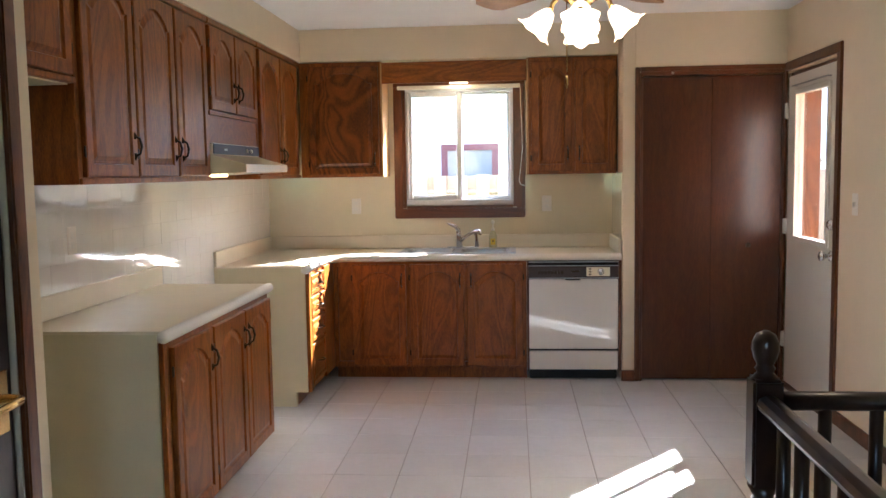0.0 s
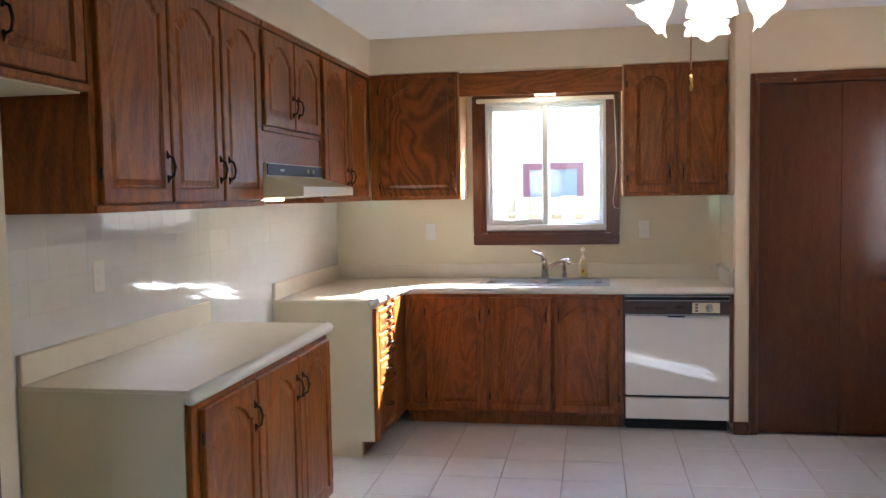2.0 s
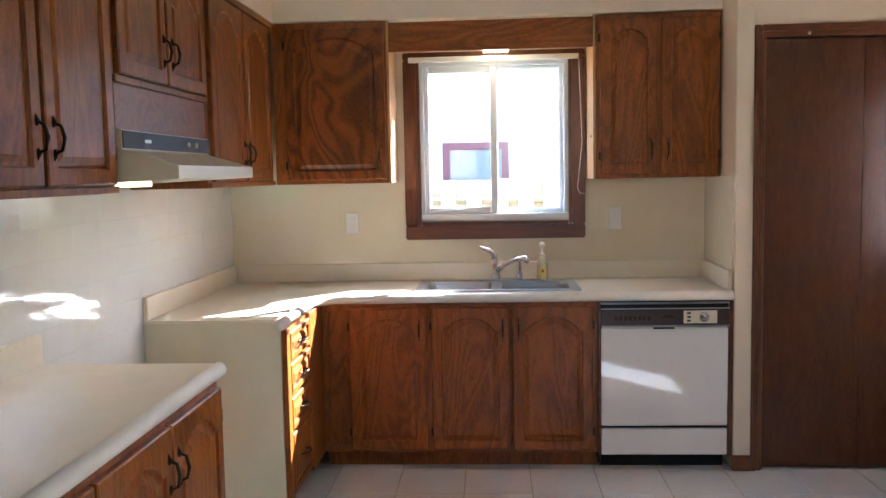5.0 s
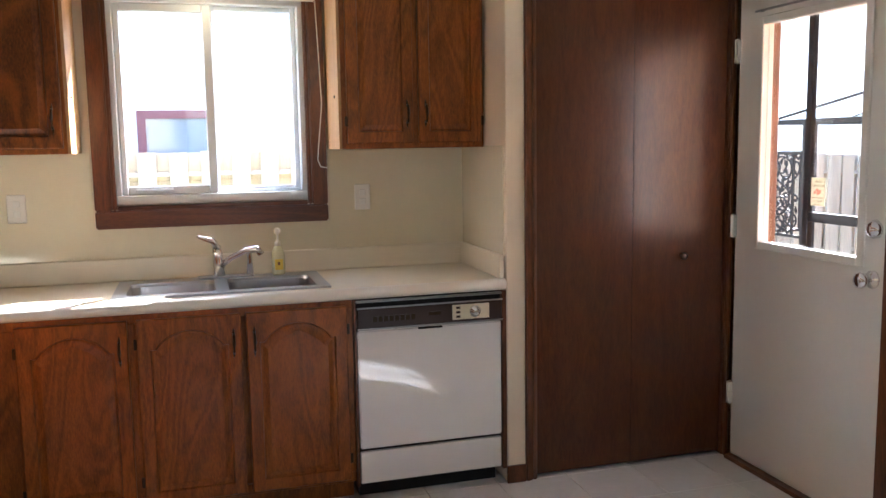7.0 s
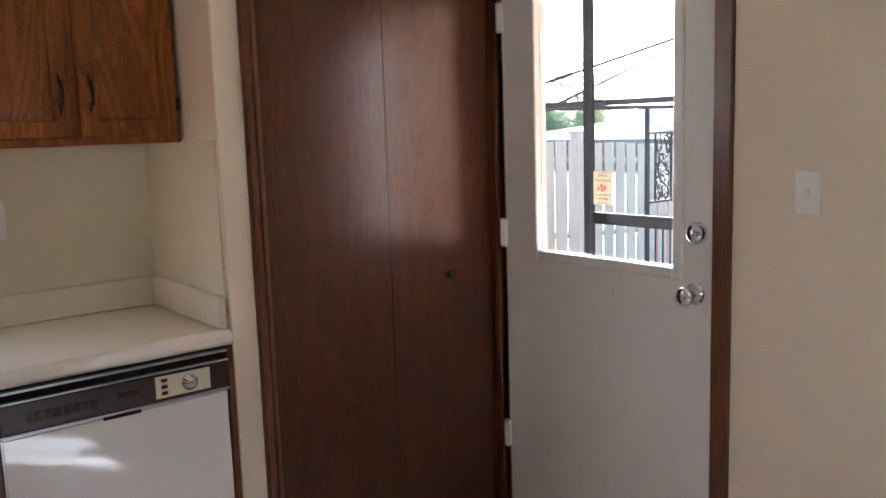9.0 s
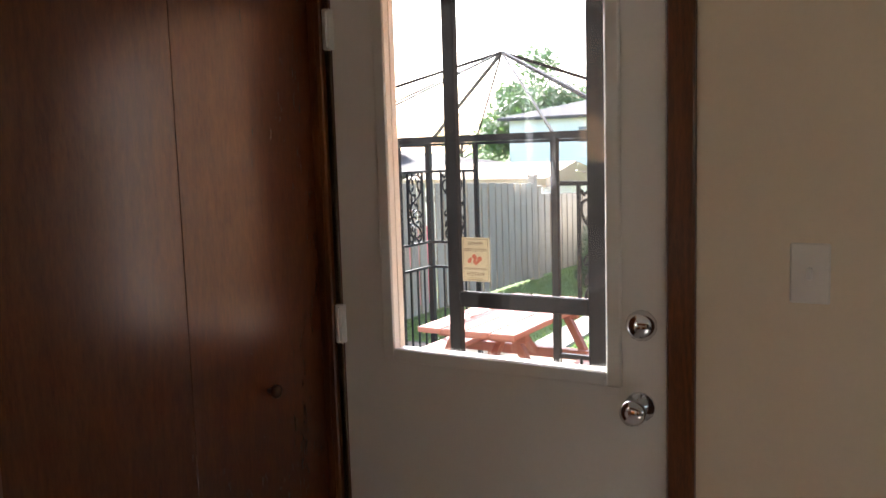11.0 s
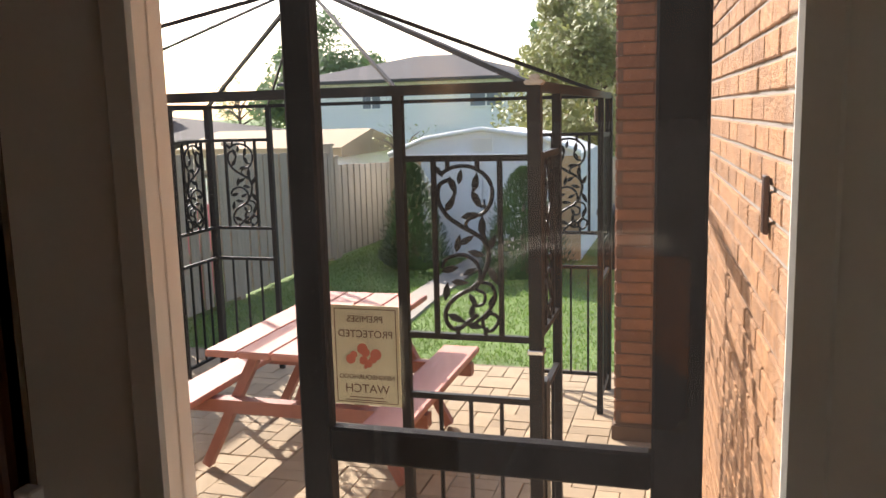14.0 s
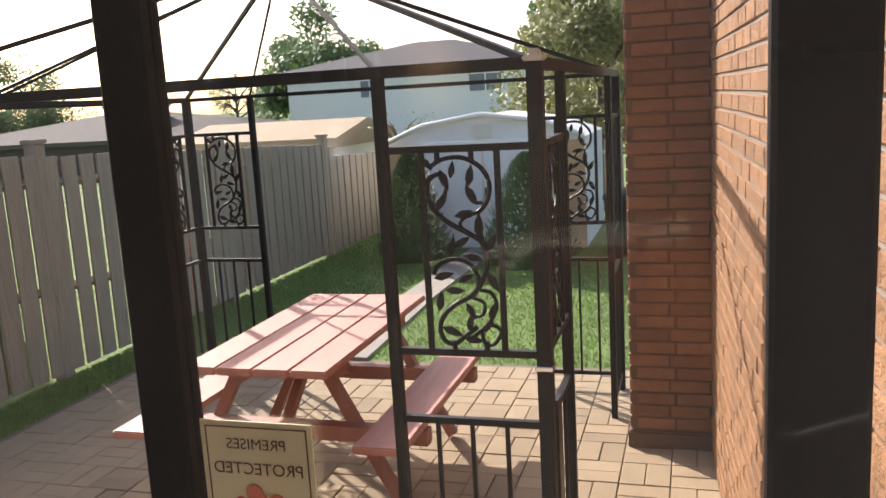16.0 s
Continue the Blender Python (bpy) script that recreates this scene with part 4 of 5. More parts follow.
# ---- back yard ----
GZ = -0.4
ground = tagged(new("ground", box_mesh("ground", [(-600, -600, GZ - 0.6, 900, 700, GZ - 0.05)], "lawn")), "green lawn and soil reaching to the horizon", "ground", kind="structure")
PX0, PX1, PY0, PY1 = 2.31, 7.42, 4.4, 9.02
lawn = structure("lawn", [(PX1, 2.0, GZ - 0.06, 14.4, 9.5, GZ - 0.012), (-4.0, PY1, GZ - 0.06, PX1, 9.5, GZ - 0.012)], "lawn", "mown green lawn between patio and fence", "lawn")
bm = bmesh.new()
pp = [(7.42, 7.50), (9.4, 7.56), (10.8, 7.54), (11.97, 7.5)]
rings = [[bm.verts.new((x, y + d, z)) for d, z in ((-0.17, GZ + 0.012), (0.17, GZ + 0.012), (0.17, GZ - 0.05), (-0.17, GZ - 0.05))] for x, y in pp]
for a, b in zip(rings, rings[1:]):
    for k in range(4):
        bm.faces.new((a[k], a[(k + 1) % 4], b[(k + 1) % 4], b[k]))
bm.faces.new(rings[0])
bm.faces.new(rings[-1])
tagged(new("path", to_mesh("path", bm, "path")), "pale concrete path across the lawn", "path", kind="structure")


def on_path(x, y):
    for (xa, ya), (xb, yb) in zip(pp, pp[1:]):
        if xa <= x <= xb:
            return abs(y - ya - (yb - ya) * (x - xa) / (xb - xa)) < 0.18
    return False


rng = random.Random(4)
verts, faces = [], []
for k in range(60000):
    if rng.random() < 0.8:
        x, y = rng.uniform(PX1, 14.2), rng.uniform(4.8, 9.4)
    else:
        x, y = rng.uniform(3.5, PX1), rng.uniform(PY1, 9.42)
    if on_path(x, y):
        continue
    a, h, w = rng.uniform(0, 6.28), rng.uniform(0.004, 0.022), rng.uniform(0.004, 0.008)
    i = len(verts)
    verts += [(x - w * math.cos(a), y - w * math.sin(a), GZ - 0.013), (x + w * math.cos(a), y + w * math.sin(a), GZ - 0.013), (x + rng.uniform(-0.02, 0.02), y + rng.uniform(-0.02, 0.02), GZ + h)]
    faces.append((i, i + 1, i + 2))
me = bpy.data.meshes.new("grass")
me.from_pydata(verts, [], faces)
me.materials.append(M["blade"])
tagged(new("grass", me), "short green grass blades on the lawn", "grass", kind="stuff")


def tree(x, y, h, r, leaves, leafmat, seed, lean=0.0, label="leafy green tree behind the fence", low=0.25):
    rg = random.Random(seed)
    t = thing("tree", x, y, GZ - 0.05, label, "tree", "background trees")
    bm = bmesh.new()
    base = Vector((x, y, GZ - 0.1))
    top = base + Vector((lean, lean * 0.3, h * 0.75))
    tube_into(bm, [base, base.lerp(top, 0.4) + Vector((0.1, 0.05, 0)), top], [0.035 * h, 0.024 * h, 0.008 * h], 8)
    tips = []
    for k in range(16):
        f = rg.uniform(low, 0.95)
        p = base.lerp(top, f)
        a = rg.uniform(0, 6.28)
        q = p + Vector((math.cos(a) * r * rg.uniform(0.5, 1.0), math.sin(a) * r * rg.uniform(0.5, 1.0), h * rg.uniform(0.05, 0.25)))
        tube_into(bm, [p, p.lerp(q, 0.5) + Vector((0, 0, 0.04 * h)), q], [0.012 * h, 0.007 * h, 0.002 * h], 5)
        tips += [q, p.lerp(q, 0.65)]
    tips.append(top + Vector((0, 0, h * 0.18)))
    part("trunk", to_mesh("trunk", bm, "bark", smooth=True), t)
    vs, fs = [], []
    clumps = [(q, r * rg.uniform(0.24, 0.5)) for q in tips]
    for k in range(leaves):
        c, cr = clumps[rg.randrange(len(clumps))]
        d = Vector((rg.gauss(0, 1), rg.gauss(0, 1), rg.gauss(0, 0.8)))
        p = c + d.normalized() * cr * rg.random() ** 0.45
        u = Vector((rg.gauss(0, 1), rg.gauss(0, 1), rg.gauss(0, 1))).normalized()
        w = u.orthogonal().normalized()
        s = (0.028 if h > 6 else 0.016) * h * rg.uniform(0.5, 1.2)
        i = len(vs)
        vs += [p - u * s, p + w * s * 0.5, p + u * s, p - w * s * 0.5]
        fs.append((i, i + 1, i + 2, i + 3))
    lm = bpy.data.meshes.new("leaves")
    lm.from_pydata(vs, [], fs)
    lm.materials.append(M[leafmat])
    tagged(part("leaves", lm, t), kind="stuff")
    return t


def cedar(x, y, h, r, seed):
    rg = random.Random(seed)
    t = thing("cedar_shrub", x, y, GZ - 0.012, "dense dark green cone-shaped cedar by the shed", "shrub", "cedars by the shed")
    part("trunk", tube_mesh("trunk", [([(x, y, GZ - 0.02), (x, y, GZ + h * 0.8)], [0.05, 0.012])], "bark", 7), t)
    vs, fs = [], []
    for k in range(9000):
        f = rg.random() ** 1.4
        rr = r * (1 - f) ** 0.56 * (0.35 + 0.65 * min(1, f * 7 + 0.45)) * (0.55 + 0.5 * rg.random() ** 0.4)
        a = rg.uniform(0, 6.28)
        rr *= 1 + 0.1 * math.sin(5 * a + 9 * f)
        p = Vector((x + rr * math.cos(a), y + rr * math.sin(a), GZ + 0.03 + h * f))
        out = Vector((math.cos(a), math.sin(a), 1.3)).normalized()
        w = Vector((-math.sin(a), math.cos(a), rg.uniform(-0.4, 0.4)))
        s = rg.uniform(0.015, 0.04)
        i = len(vs)
        vs += [p - w * s * 0.4, p + w * s * 0.4, p + out * s * 1.5]
        fs.append((i, i + 1, i + 2))
    lm = bpy.data.meshes.new("foliage")
    lm.from_pydata(vs, [], fs)
    lm.materials.append(M["cedar"])
    tagged(part("foliage", lm, t), kind="stuff")


cedar(11.1, 8.15, 1.25, 0.45, 1)
cedar(10.8, 6.74, 1.2, 0.54, 2)
tree(56, 29.4, 8.4, 3.8, 26000, "leaf", 11)
tree(33, 33.0, 4.6, 2.6, 26000, "leaf", 12)
tree(38, 25.6, 3.9, 1.3, 3000, "leaf", 13)
tree(56, 12.4, 7.4, 3.2, 22000, "leaf", 14)
tree(15.6, 6.35, 4.0, 1.35, 26000, "leaf_y", 15, 0.3, "olive leafed tree with bare twigs behind the shed")
tree(17.5, 5.2, 4.6, 1.6, 20000, "leaf_y", 16, 0.0, "olive leafed tree behind the back fence")
tree(13.9, 9.2, 1.9, 0.5, 260, "leaf_y", 17, 0.0, "small sparse shrub beside the shed", 0.5)

# fences: boards on rails, posts with caps
BOARD = box_mesh("board", [(-0.065, -0.01, 0, 0.065, 0.01, 1.0)], "fence", 0.003)
POST = box_mesh("post", [(-0.05, -0.05, 0, 0.05, 0.05, 1.0)], "fence", 0.004)
CAP = box_mesh("cap", [(-0.065, -0.065, 0, 0.065, 0.065, 0.03)], "fence", 0.006)


def fence(name, label, x0, y0, x1, y1, top0, top1, step=0.15, posts=2.4):
    d = Vector((x1 - x0, y1 - y0, 0))
    n, ang = d.length, math.degrees(math.atan2(d.y, d.x))
    u = d.normalized()
    side = Vector((-u.y, u.x, 0))
    f = tagged(thing(name, x0, y0, GZ - 0.05, label, "fence"), kind="structure")
    at = lambda s: (x0 + u.x * s, y0 + u.y * s, top0 + (top1 - top0) * s / n)
    bm = bmesh.new()
    for dz in (-0.22, -1.0):
        p, q = at(0), at(n)
        a, b = Vector((p[0], p[1], p[2] + dz)), Vector((q[0], q[1], q[2] + dz))
        tube_into(bm, [a, b], 0.035, 4)
    part("rail", to_mesh("rail", bm, "fence"), f)
    k, s = 0, 0.06
    rg = random.Random(7)
    while s < n:
        px, py, tz = at(s)
        o = 0.035 if k % 2 else -0.035
        sc = Matrix.Diagonal((rg.uniform(0.93, 1.05) * (1.16 if step < 0.2 else 1.0) * (0.86 if k % 2 else 1.0), 1, tz - 0.03 + rg.uniform(-0.008, 0.008) - GZ - 0.03, 1))
        part("board", BOARD, f, pose(px + side.x * o, py + side.y * o, GZ + 0.03, 0, rg.uniform(-0.4, 0.4), ang) @ sc)
        s += step * 0.78
        k += 1
    s = 0
    while s <= n + 0.01:
        px, py, tz = at(s)
        p = part("post", POST, f, pose(px, py, GZ - 0.1, 0, 0, ang) @ Matrix.Diagonal((1, 1, tz + 0.06 - GZ + 0.1, 1)))
        part("cap", CAP, f, pose(px, py, tz + 0.06, 0, 0, ang))
        s += posts
    return f


fence("fence_side", "weathered grey board fence along the lawn", 4.4, 9.5, 11.6, 9.45, 1.36, 1.02, 0.12)
fence("fence_side", "weathered grey board fence, lower section", 11.75, 9.45, 14.4, 9.3, 0.86, 0.74, 0.12)
fence("fence_side", "weathered pale picket fence outside the kitchen window", -3.6, 9.5, 4.3, 9.5, 1.42, 1.42, 0.15)
fence("fence_back", "weathered grey board fence at the back", 14.4, 9.2, 14.4, 1.5, 0.78, 0.78, 0.22)


# houses
def siding_house(label, x0, y0, x1, y1, eave, ridge, over, wins, roof="shingle", hip=True, wall="siding", course=0.16):
    c = thing("house", (x0 + x1) / 2, (y0 + y1) / 2, GZ - 0.05, label, "house")
    bm = bmesh.new()
    add_box(bm, (x0 + 0.03, y0 + 0.03, GZ - 0.1, x1 - 0.03, y1 - 0.03, eave))
    z = GZ
    while z < eave - 0.02:
        zt = min(z + course, eave)
        a = [bm.verts.new((px, py, z)) for px, py in ((x0, y0), (x1, y0), (x1, y1), (x0, y1))]
        b = [bm.verts.new((px, py, zt)) for px, py in ((x0 + 0.02, y0 + 0.02), (x1 - 0.02, y0 + 0.02), (x1 - 0.02, y1 - 0.02), (x0 + 0.02, y1 - 0.02))]
        for k in range(4):
            bm.faces.new((a[k], a[(k + 1) % 4], b[(k + 1) % 4], b[k]))
        bm.faces.new(a[::-1])
        z += course
    part("wall", to_mesh("wall", bm, wall), c)
    bm = bmesh.new()
    e = [bm.verts.new(v) for v in ((x0 - over, y0 - over, eave), (x1 + over, y0 - over, eave), (x1 + over, y1 + over, eave), (x0 - over, y1 + over, eave))]
    l = [bm.verts.new(v.co - Vector((0, 0, 0.14))) for v in e]
    w = (x1 - x0) / 2
    ins = w if hip else 0.0
    r = [bm.verts.new(((x0 + x1) / 2, y0 + ins - (0 if hip else over), ridge)), bm.verts.new(((x0 + x1) / 2, y1 - ins + (0 if hip else over), ridge))]
    for f in ((e[0], e[1], r[0]), (e[1], e[2], r[1], r[0]), (e[2], e[3], r[1]), (e[3], e[0], r[0], r[1])):
        bm.faces.new(f)
    for k in range(4):
        bm.faces.new((l[k], l[(k + 1) % 4], e[(k + 1) % 4], e[k]))
    bm.faces.new(l)
    part("roof", to_mesh("roof", bm, roof), c)
    for axis, p, a, b, z0, z1, frame_mat in wins:
        if axis == "x":
            bs = [(p - 0.05, a - 0.07, z0 - 0.07, p + 0.02, b + 0.07, z0), (p - 0.05, a - 0.07, z1, p + 0.02, b + 0.07, z1 + 0.07), (p - 0.05, a - 0.07, z0, p + 0.02, a, z1), (p - 0.05, b, z0, p + 0.02, b + 0.07, z1), (p - 0.04, (a + b) / 2 - 0.03, z0, p + 0.02, (a + b) / 2 + 0.03, z1)]
            pb = [(p - 0.02, a, z0, p + 0.01, b, z1)]
        else:
            bs = [(a - 0.09, p - 0.05, z0 - 0.07, b + 0.09, p + 0.02, z0), (a - 0.09, p - 0.05, z1, b + 0.09, p + 0.02, z1 + 0.09), (a - 0.09, p - 0.05, z0, a, p + 0.02, z1), (b, p - 0.05, z0, b + 0.09, p + 0.02, z1)]
            pb = [(a, p - 0.02, z0, b, p + 0.01, z1)]
        wn_ = boxes("window", bs, frame_mat, c)
        boxes("pane", pb, "pane", wn_)
    return c


siding_house("white sided two storey house with grey hip roof", 40, 11.8, 50, 23.9, 3.08, 4.45, 0.45, [("x", 40, 19.2, 20.1, 1.75, 2.5, "siding"), ("x", 40, 13.3, 14.8, 1.75, 2.5, "siding")], course=0.22)
siding_house("tan roofed bungalow beyond the fence", 26, 22.5, 38, 31, 0.75, 1.95, 0.4, [], "tan", wall="tan")
siding_house("tan roofed bungalow further along", 22, 32.0, 34, 50, 0.75, 2.0, 0.4, [], "tan", wall="tan")
siding_house("white sided neighbour house with maroon window", -9, 12.2, 9, 20, 3.4, 5.0, 0.4, [("y", 12.2, -0.62, 0.02, 0.85, 1.74, "maroon")], course=0.6)
siding_house("small pale neighbour shed with ribbed roof", 13.2, 10.0, 15.6, 12.6, 1.0, 1.25, 0.1, [], "paver", False)

# metal garden shed
sh = thing("garden_shed", 13, 7.4, GZ - 0.012, "pale grey metal garden shed with vent and doors", "shed")
SX, SY0, SY1, SE, SR = 12.0, 6.25, 8.75, 0.93, 1.24
bm = bmesh.new()
gam = [(SY0, GZ - 0.03), (SY0, SE), (SY0 + 0.5, SE + 0.2), ((SY0 + SY1) / 2, SR), (SY1 - 0.5, SE + 0.2), (SY1, SE), (SY1, GZ - 0.03)]
r0 = [bm.verts.new((SX, y, z)) for y, z in gam]
r1 = [bm.verts.new((SX + 2.0, y, z)) for y, z in gam]
for k in range(6):
    bm.faces.new((r0[k], r0[k + 1], r1[k + 1], r1[k]))
bm.faces.new(r0)
bm.faces.new(r1[::-1])
part("body", to_mesh("body", bm, "shed"), sh)
boxes("door", [(SX - 0.025, 6.75, GZ, SX, 7.49, 0.86)], "shed", sh, 0.006)
boxes("door", [(SX - 0.025, 7.51, GZ, SX, 8.2, 0.86)], "shed", sh, 0.006)
boxes("header", [(SX - 0.04, 6.65, 0.87, SX, 8.3, 0.93)], "siding", sh, 0.004)
boxes("side_panel", [(SX - 0.015, 8.32, GZ, SX, SY1, 0.9)], "shed_tan", sh)
boxes("side_panel", [(SX - 0.015, SY0, GZ, SX, 6.6, 0.9)], "shed_tan", sh)
boxes("vent", [(SX - 0.03, 7.36, 0.98 + 0.028 * k, SX, 7.62, 0.996 + 0.028 * k) for k in range(6)], "siding", sh)
roof_pts = [(y, z) for y, z in gam[1:6]]
bm = bmesh.new()
tube_into(bm, [(SX - 0.04, y, z + 0.01) for y, z in roof_pts], 0.035, 6)
part("roof_edge", to_mesh("roof_edge", bm, "siding", smooth=True), sh)
part("handle", tube_mesh("handle", [([(SX - 0.05, 7.47, 0.2), (SX - 0.05, 7.47, 0.36)], 0.012)], "black", 6), sh)

# laundry beyond the fence and a bin by the pier
lc = tagged(boxes("hanging_cloth", [(10.3, 9.9, 0.42, 11.9, 9.93, 0.82)], "cloth_b", bevel=0.008), "blue patterned cloth hanging beyond the fence", "cloth")
adoptee = boxes("line_pole", [(10.28, 9.89, GZ - 0.05, 10.33, 9.94, 0.9), (11.88, 9.89, GZ - 0.05, 11.93, 9.94, 0.9)], "steel", lc)
lc2 = tagged(boxes("hanging_cloth", [(8.6, 9.95, GZ - 0.04, 9.6, 9.99, 0.55)], "cloth_p", bevel=0.008), "pink patterned cloth leaning beyond the fence", "cloth")
part_bin = tagged(new("rain_bin", lathe_mesh("rain_bin", [(0.2, 0), (0.23, 0.03), (0.25, 0.62), (0.27, 0.64), (0.26, 0.7), (0.1, 0.76)], "black", 20)), "black round bin by the fence", "bin")
part_bin.matrix_basis = pose(11.6, 5.75, GZ - 0.012)

# ---- gazebo ----
GX0, GX1, GY0, GY1, GT = 4.31, 7.0, 5.45, 8.35, 1.545
gz = thing("gazebo", (GX0 + GX1) / 2, (GY0 + GY1) / 2, GZ, "black wrought iron gazebo frame with vine panels", "gazebo")


def bar(name, a, b, w=0.018, parent=gz, material="iron", cap=0.0):
    a, b = Vector(a), Vector(b)
    bm = bmesh.new()
    d = (b - a).normalized()
    ref = Vector((0, 0, 1)) if abs(d.z) < 0.9 else Vector((1, 0, 0))
    u = d.cross(ref).normalized()
    v = d.cross(u).normalized()
    vs = [[bm.verts.new(p + w * (i * u + j * v)) for i, j in ((-1, -1), (1, -1), (1, 1), (-1, 1))] for p in (a, b)]
    for k in range(4):
        bm.faces.new((vs[0][k], vs[0][(k + 1) % 4], vs[1][(k + 1) % 4], vs[1][k]))
    bm.faces.new(vs[0][::-1])
    bm.faces.new(vs[1])
    return part(name, to_mesh(name, bm, material, 0.002), parent)


def leaf_into(bm, c, ang, s):
    """A pointed iron leaf, 4 mm thick, in the panel's plane (y, z)."""
    ca, sa = math.cos(ang), math.sin(ang)
    prof = [(-s, 0), (-0.35 * s, 0.36 * s), (0.3 * s, 0.30 * s), (s, 0), (0.3 * s, -0.30 * s), (-0.35 * s, -0.36 * s)]
    f = [bm.verts.new((0.003, c[0] + a * ca - b * sa, c[1] + a * sa + b * ca)) for a, b in prof]
    k = [bm.verts.new((-0.003, c[0] + a * ca - b * sa, c[1] + a * sa + b * ca)) for a, b in prof]
    bm.faces.new(f)
    bm.faces.new(k[::-1])
    for i in range(6):
        bm.faces.new((f[i], k[i], k[(i + 1) % 6], f[(i + 1) % 6]))


def smooth_path(pts, n=5):
    """Points of a smooth curve through the given ones."""
    q = [pts[0]] + list(pts) + [pts[-1]]
    out = []
    for a, b, c, d in zip(q, q[1:], q[2:], q[3:]):
        for k in range(n):
            t = k / n
            out.append(tuple(0.5 * (2 * b[i] + (c[i] - a[i]) * t + (2 * a[i] - 5 * b[i] + 4 * c[i] - d[i]) * t * t + (3 * b[i] - a[i] - 3 * c[i] + d[i]) * t ** 3) for i in (0, 1)))
    return out + [pts[-1]]


def vine_mesh():
    """An S-shaped iron stem with curling shoots and leaves; 0.235 wide, 0.645 high, in the (y, z) plane."""
    bm = bmesh.new()
    P = lambda u, v: (0, 0.235 * (1 - u), 0.645 * v - 0.012)
    stems = (
        (((0.10, 0.91), (0.29, 0.95), (0.56, 0.955), (0.79, 0.91), (0.90, 0.84), (0.88, 0.76), (0.76, 0.70), (0.64, 0.69)), 0.0078),
        (((0.26, 0.885), (0.09, 0.855), (0.06, 0.775), (0.18, 0.69), (0.38, 0.635), (0.61, 0.59), (0.76, 0.55), (0.83, 0.485), (0.81, 0.42), (0.72, 0.34), (0.56, 0.28), (0.34, 0.235), (0.18, 0.175), (0.135, 0.11), (0.20, 0.055), (0.34, 0.045), (0.52, 0.095), (0.65, 0.13)), 0.0085),
        (((0.26, 0.885), (0.33, 0.825), (0.25, 0.76)), 0.006),
        (((0.09, 0.39), (0.18, 0.445), (0.43, 0.468), (0.63, 0.43), (0.70, 0.355), (0.63, 0.29), (0.43, 0.258)), 0.0075),
        (((0.72, 0.315), (0.87, 0.30), (0.93, 0.24), (0.87, 0.18), (0.76, 0.13), (0.60, 0.08)), 0.0068),
        (((0.62, 0.275), (0.76, 0.25), (0.74, 0.195), (0.60, 0.178)), 0.006),
        (((0.80, 0.145), (0.94, 0.13), (0.965, 0.09), (0.85, 0.04), (0.74, 0.056), (0.72, 0.115)), 0.0068),
        (((0.80, 0.54), (0.74, 0.63), (0.75, 0.67)), 0.006),
        (((0.52, 0.61), (0.49, 0.645), (0.60, 0.685)), 0.006),
        (((0.66, 0.87), (0.60, 0.80), (0.68, 0.745), (0.80, 0.74)), 0.0055),
    )
    for pts, r in stems:
        tube_into(bm, [P(*p) for p in smooth_path(pts)], r, 6)
    for u, v, a, s in ((0.08, 0.93, -55, 0.026), (0.41, 0.90, 80, 0.028), (0.30, 0.85, -70, 0.036), (0.25, 0.75, 55, 0.036), (0.65, 0.87, 80, 0.036), (0.66, 0.775, -60, 0.036), (0.58, 0.685, 8, 0.040), (0.74, 0.63, 88, 0.040), (0.36, 0.53, 78, 0.034), (0.50, 0.55, 32, 0.034), (0.89, 0.54, 62, 0.036), (0.65, 0.475, -14, 0.034), (0.23, 0.385, 15, 0.036), (0.54, 0.375, 28, 0.030), (0.38, 0.311, -2, 0.034), (0.90, 0.355, -62, 0.038), (0.16, 0.258, 82, 0.036), (0.58, 0.21, -60, 0.030), (0.56, 0.153, 80, 0.030), (0.87, 0.21, 72, 0.028), (0.79, 0.13, 40, 0.030), (0.31, 0.105, -22, 0.038), (0.60, 0.065, -8, 0.034)):
        leaf_into(bm, P(u, v)[1:], radians(180 - a), s)
    for u in (0.22, 0.68):
        tube_into(bm, [P(u, 0.93), P(u, 1.0)], 0.009, 6)
    for u in (0.33, 0.77):
        tube_into(bm, [P(u, 0.06), P(u, 0.005)], 0.009, 6)
    return to_mesh("vine", bm, "iron")


VINE = vine_mesh()


def corner(cx, cy, sx, sy):
    """A corner post with a vine panel on each side of it."""
    bar("post", (cx, cy, GZ), (cx, cy, GT), 0.023)
    for along in ("x", "y"):
        L = 0.49
        def at(s, z):
            return (cx + sx * s, cy, z) if along == "x" else (cx, cy + sy * s, z)
        bar("side_post", at(L, GZ), at(L, GT), 0.017)
        for z in (0.43, 0.66, 1.305, -0.3):
            bar("rail", at(0.02, z), at(L - 0.01, z), 0.011)
        for s in (0.125, 0.365):
            bar("panel_bar", at(s, 0.66), at(s, 1.305), 0.0085)
        for s in (0.13, 0.245, 0.36):
            bar("baluster", at(s, -0.3), at(s, 0.43), 0.0065)
        if along == "y":
            m = pose(cx, cy + (0.13 if sy > 0 else -0.365), 0.672)
        else:
            m = pose(cx + (0.13 if sx > 0 else -0.365), cy, 0.672, 0, 0, -90)
        part("vine", VINE, gz, m)


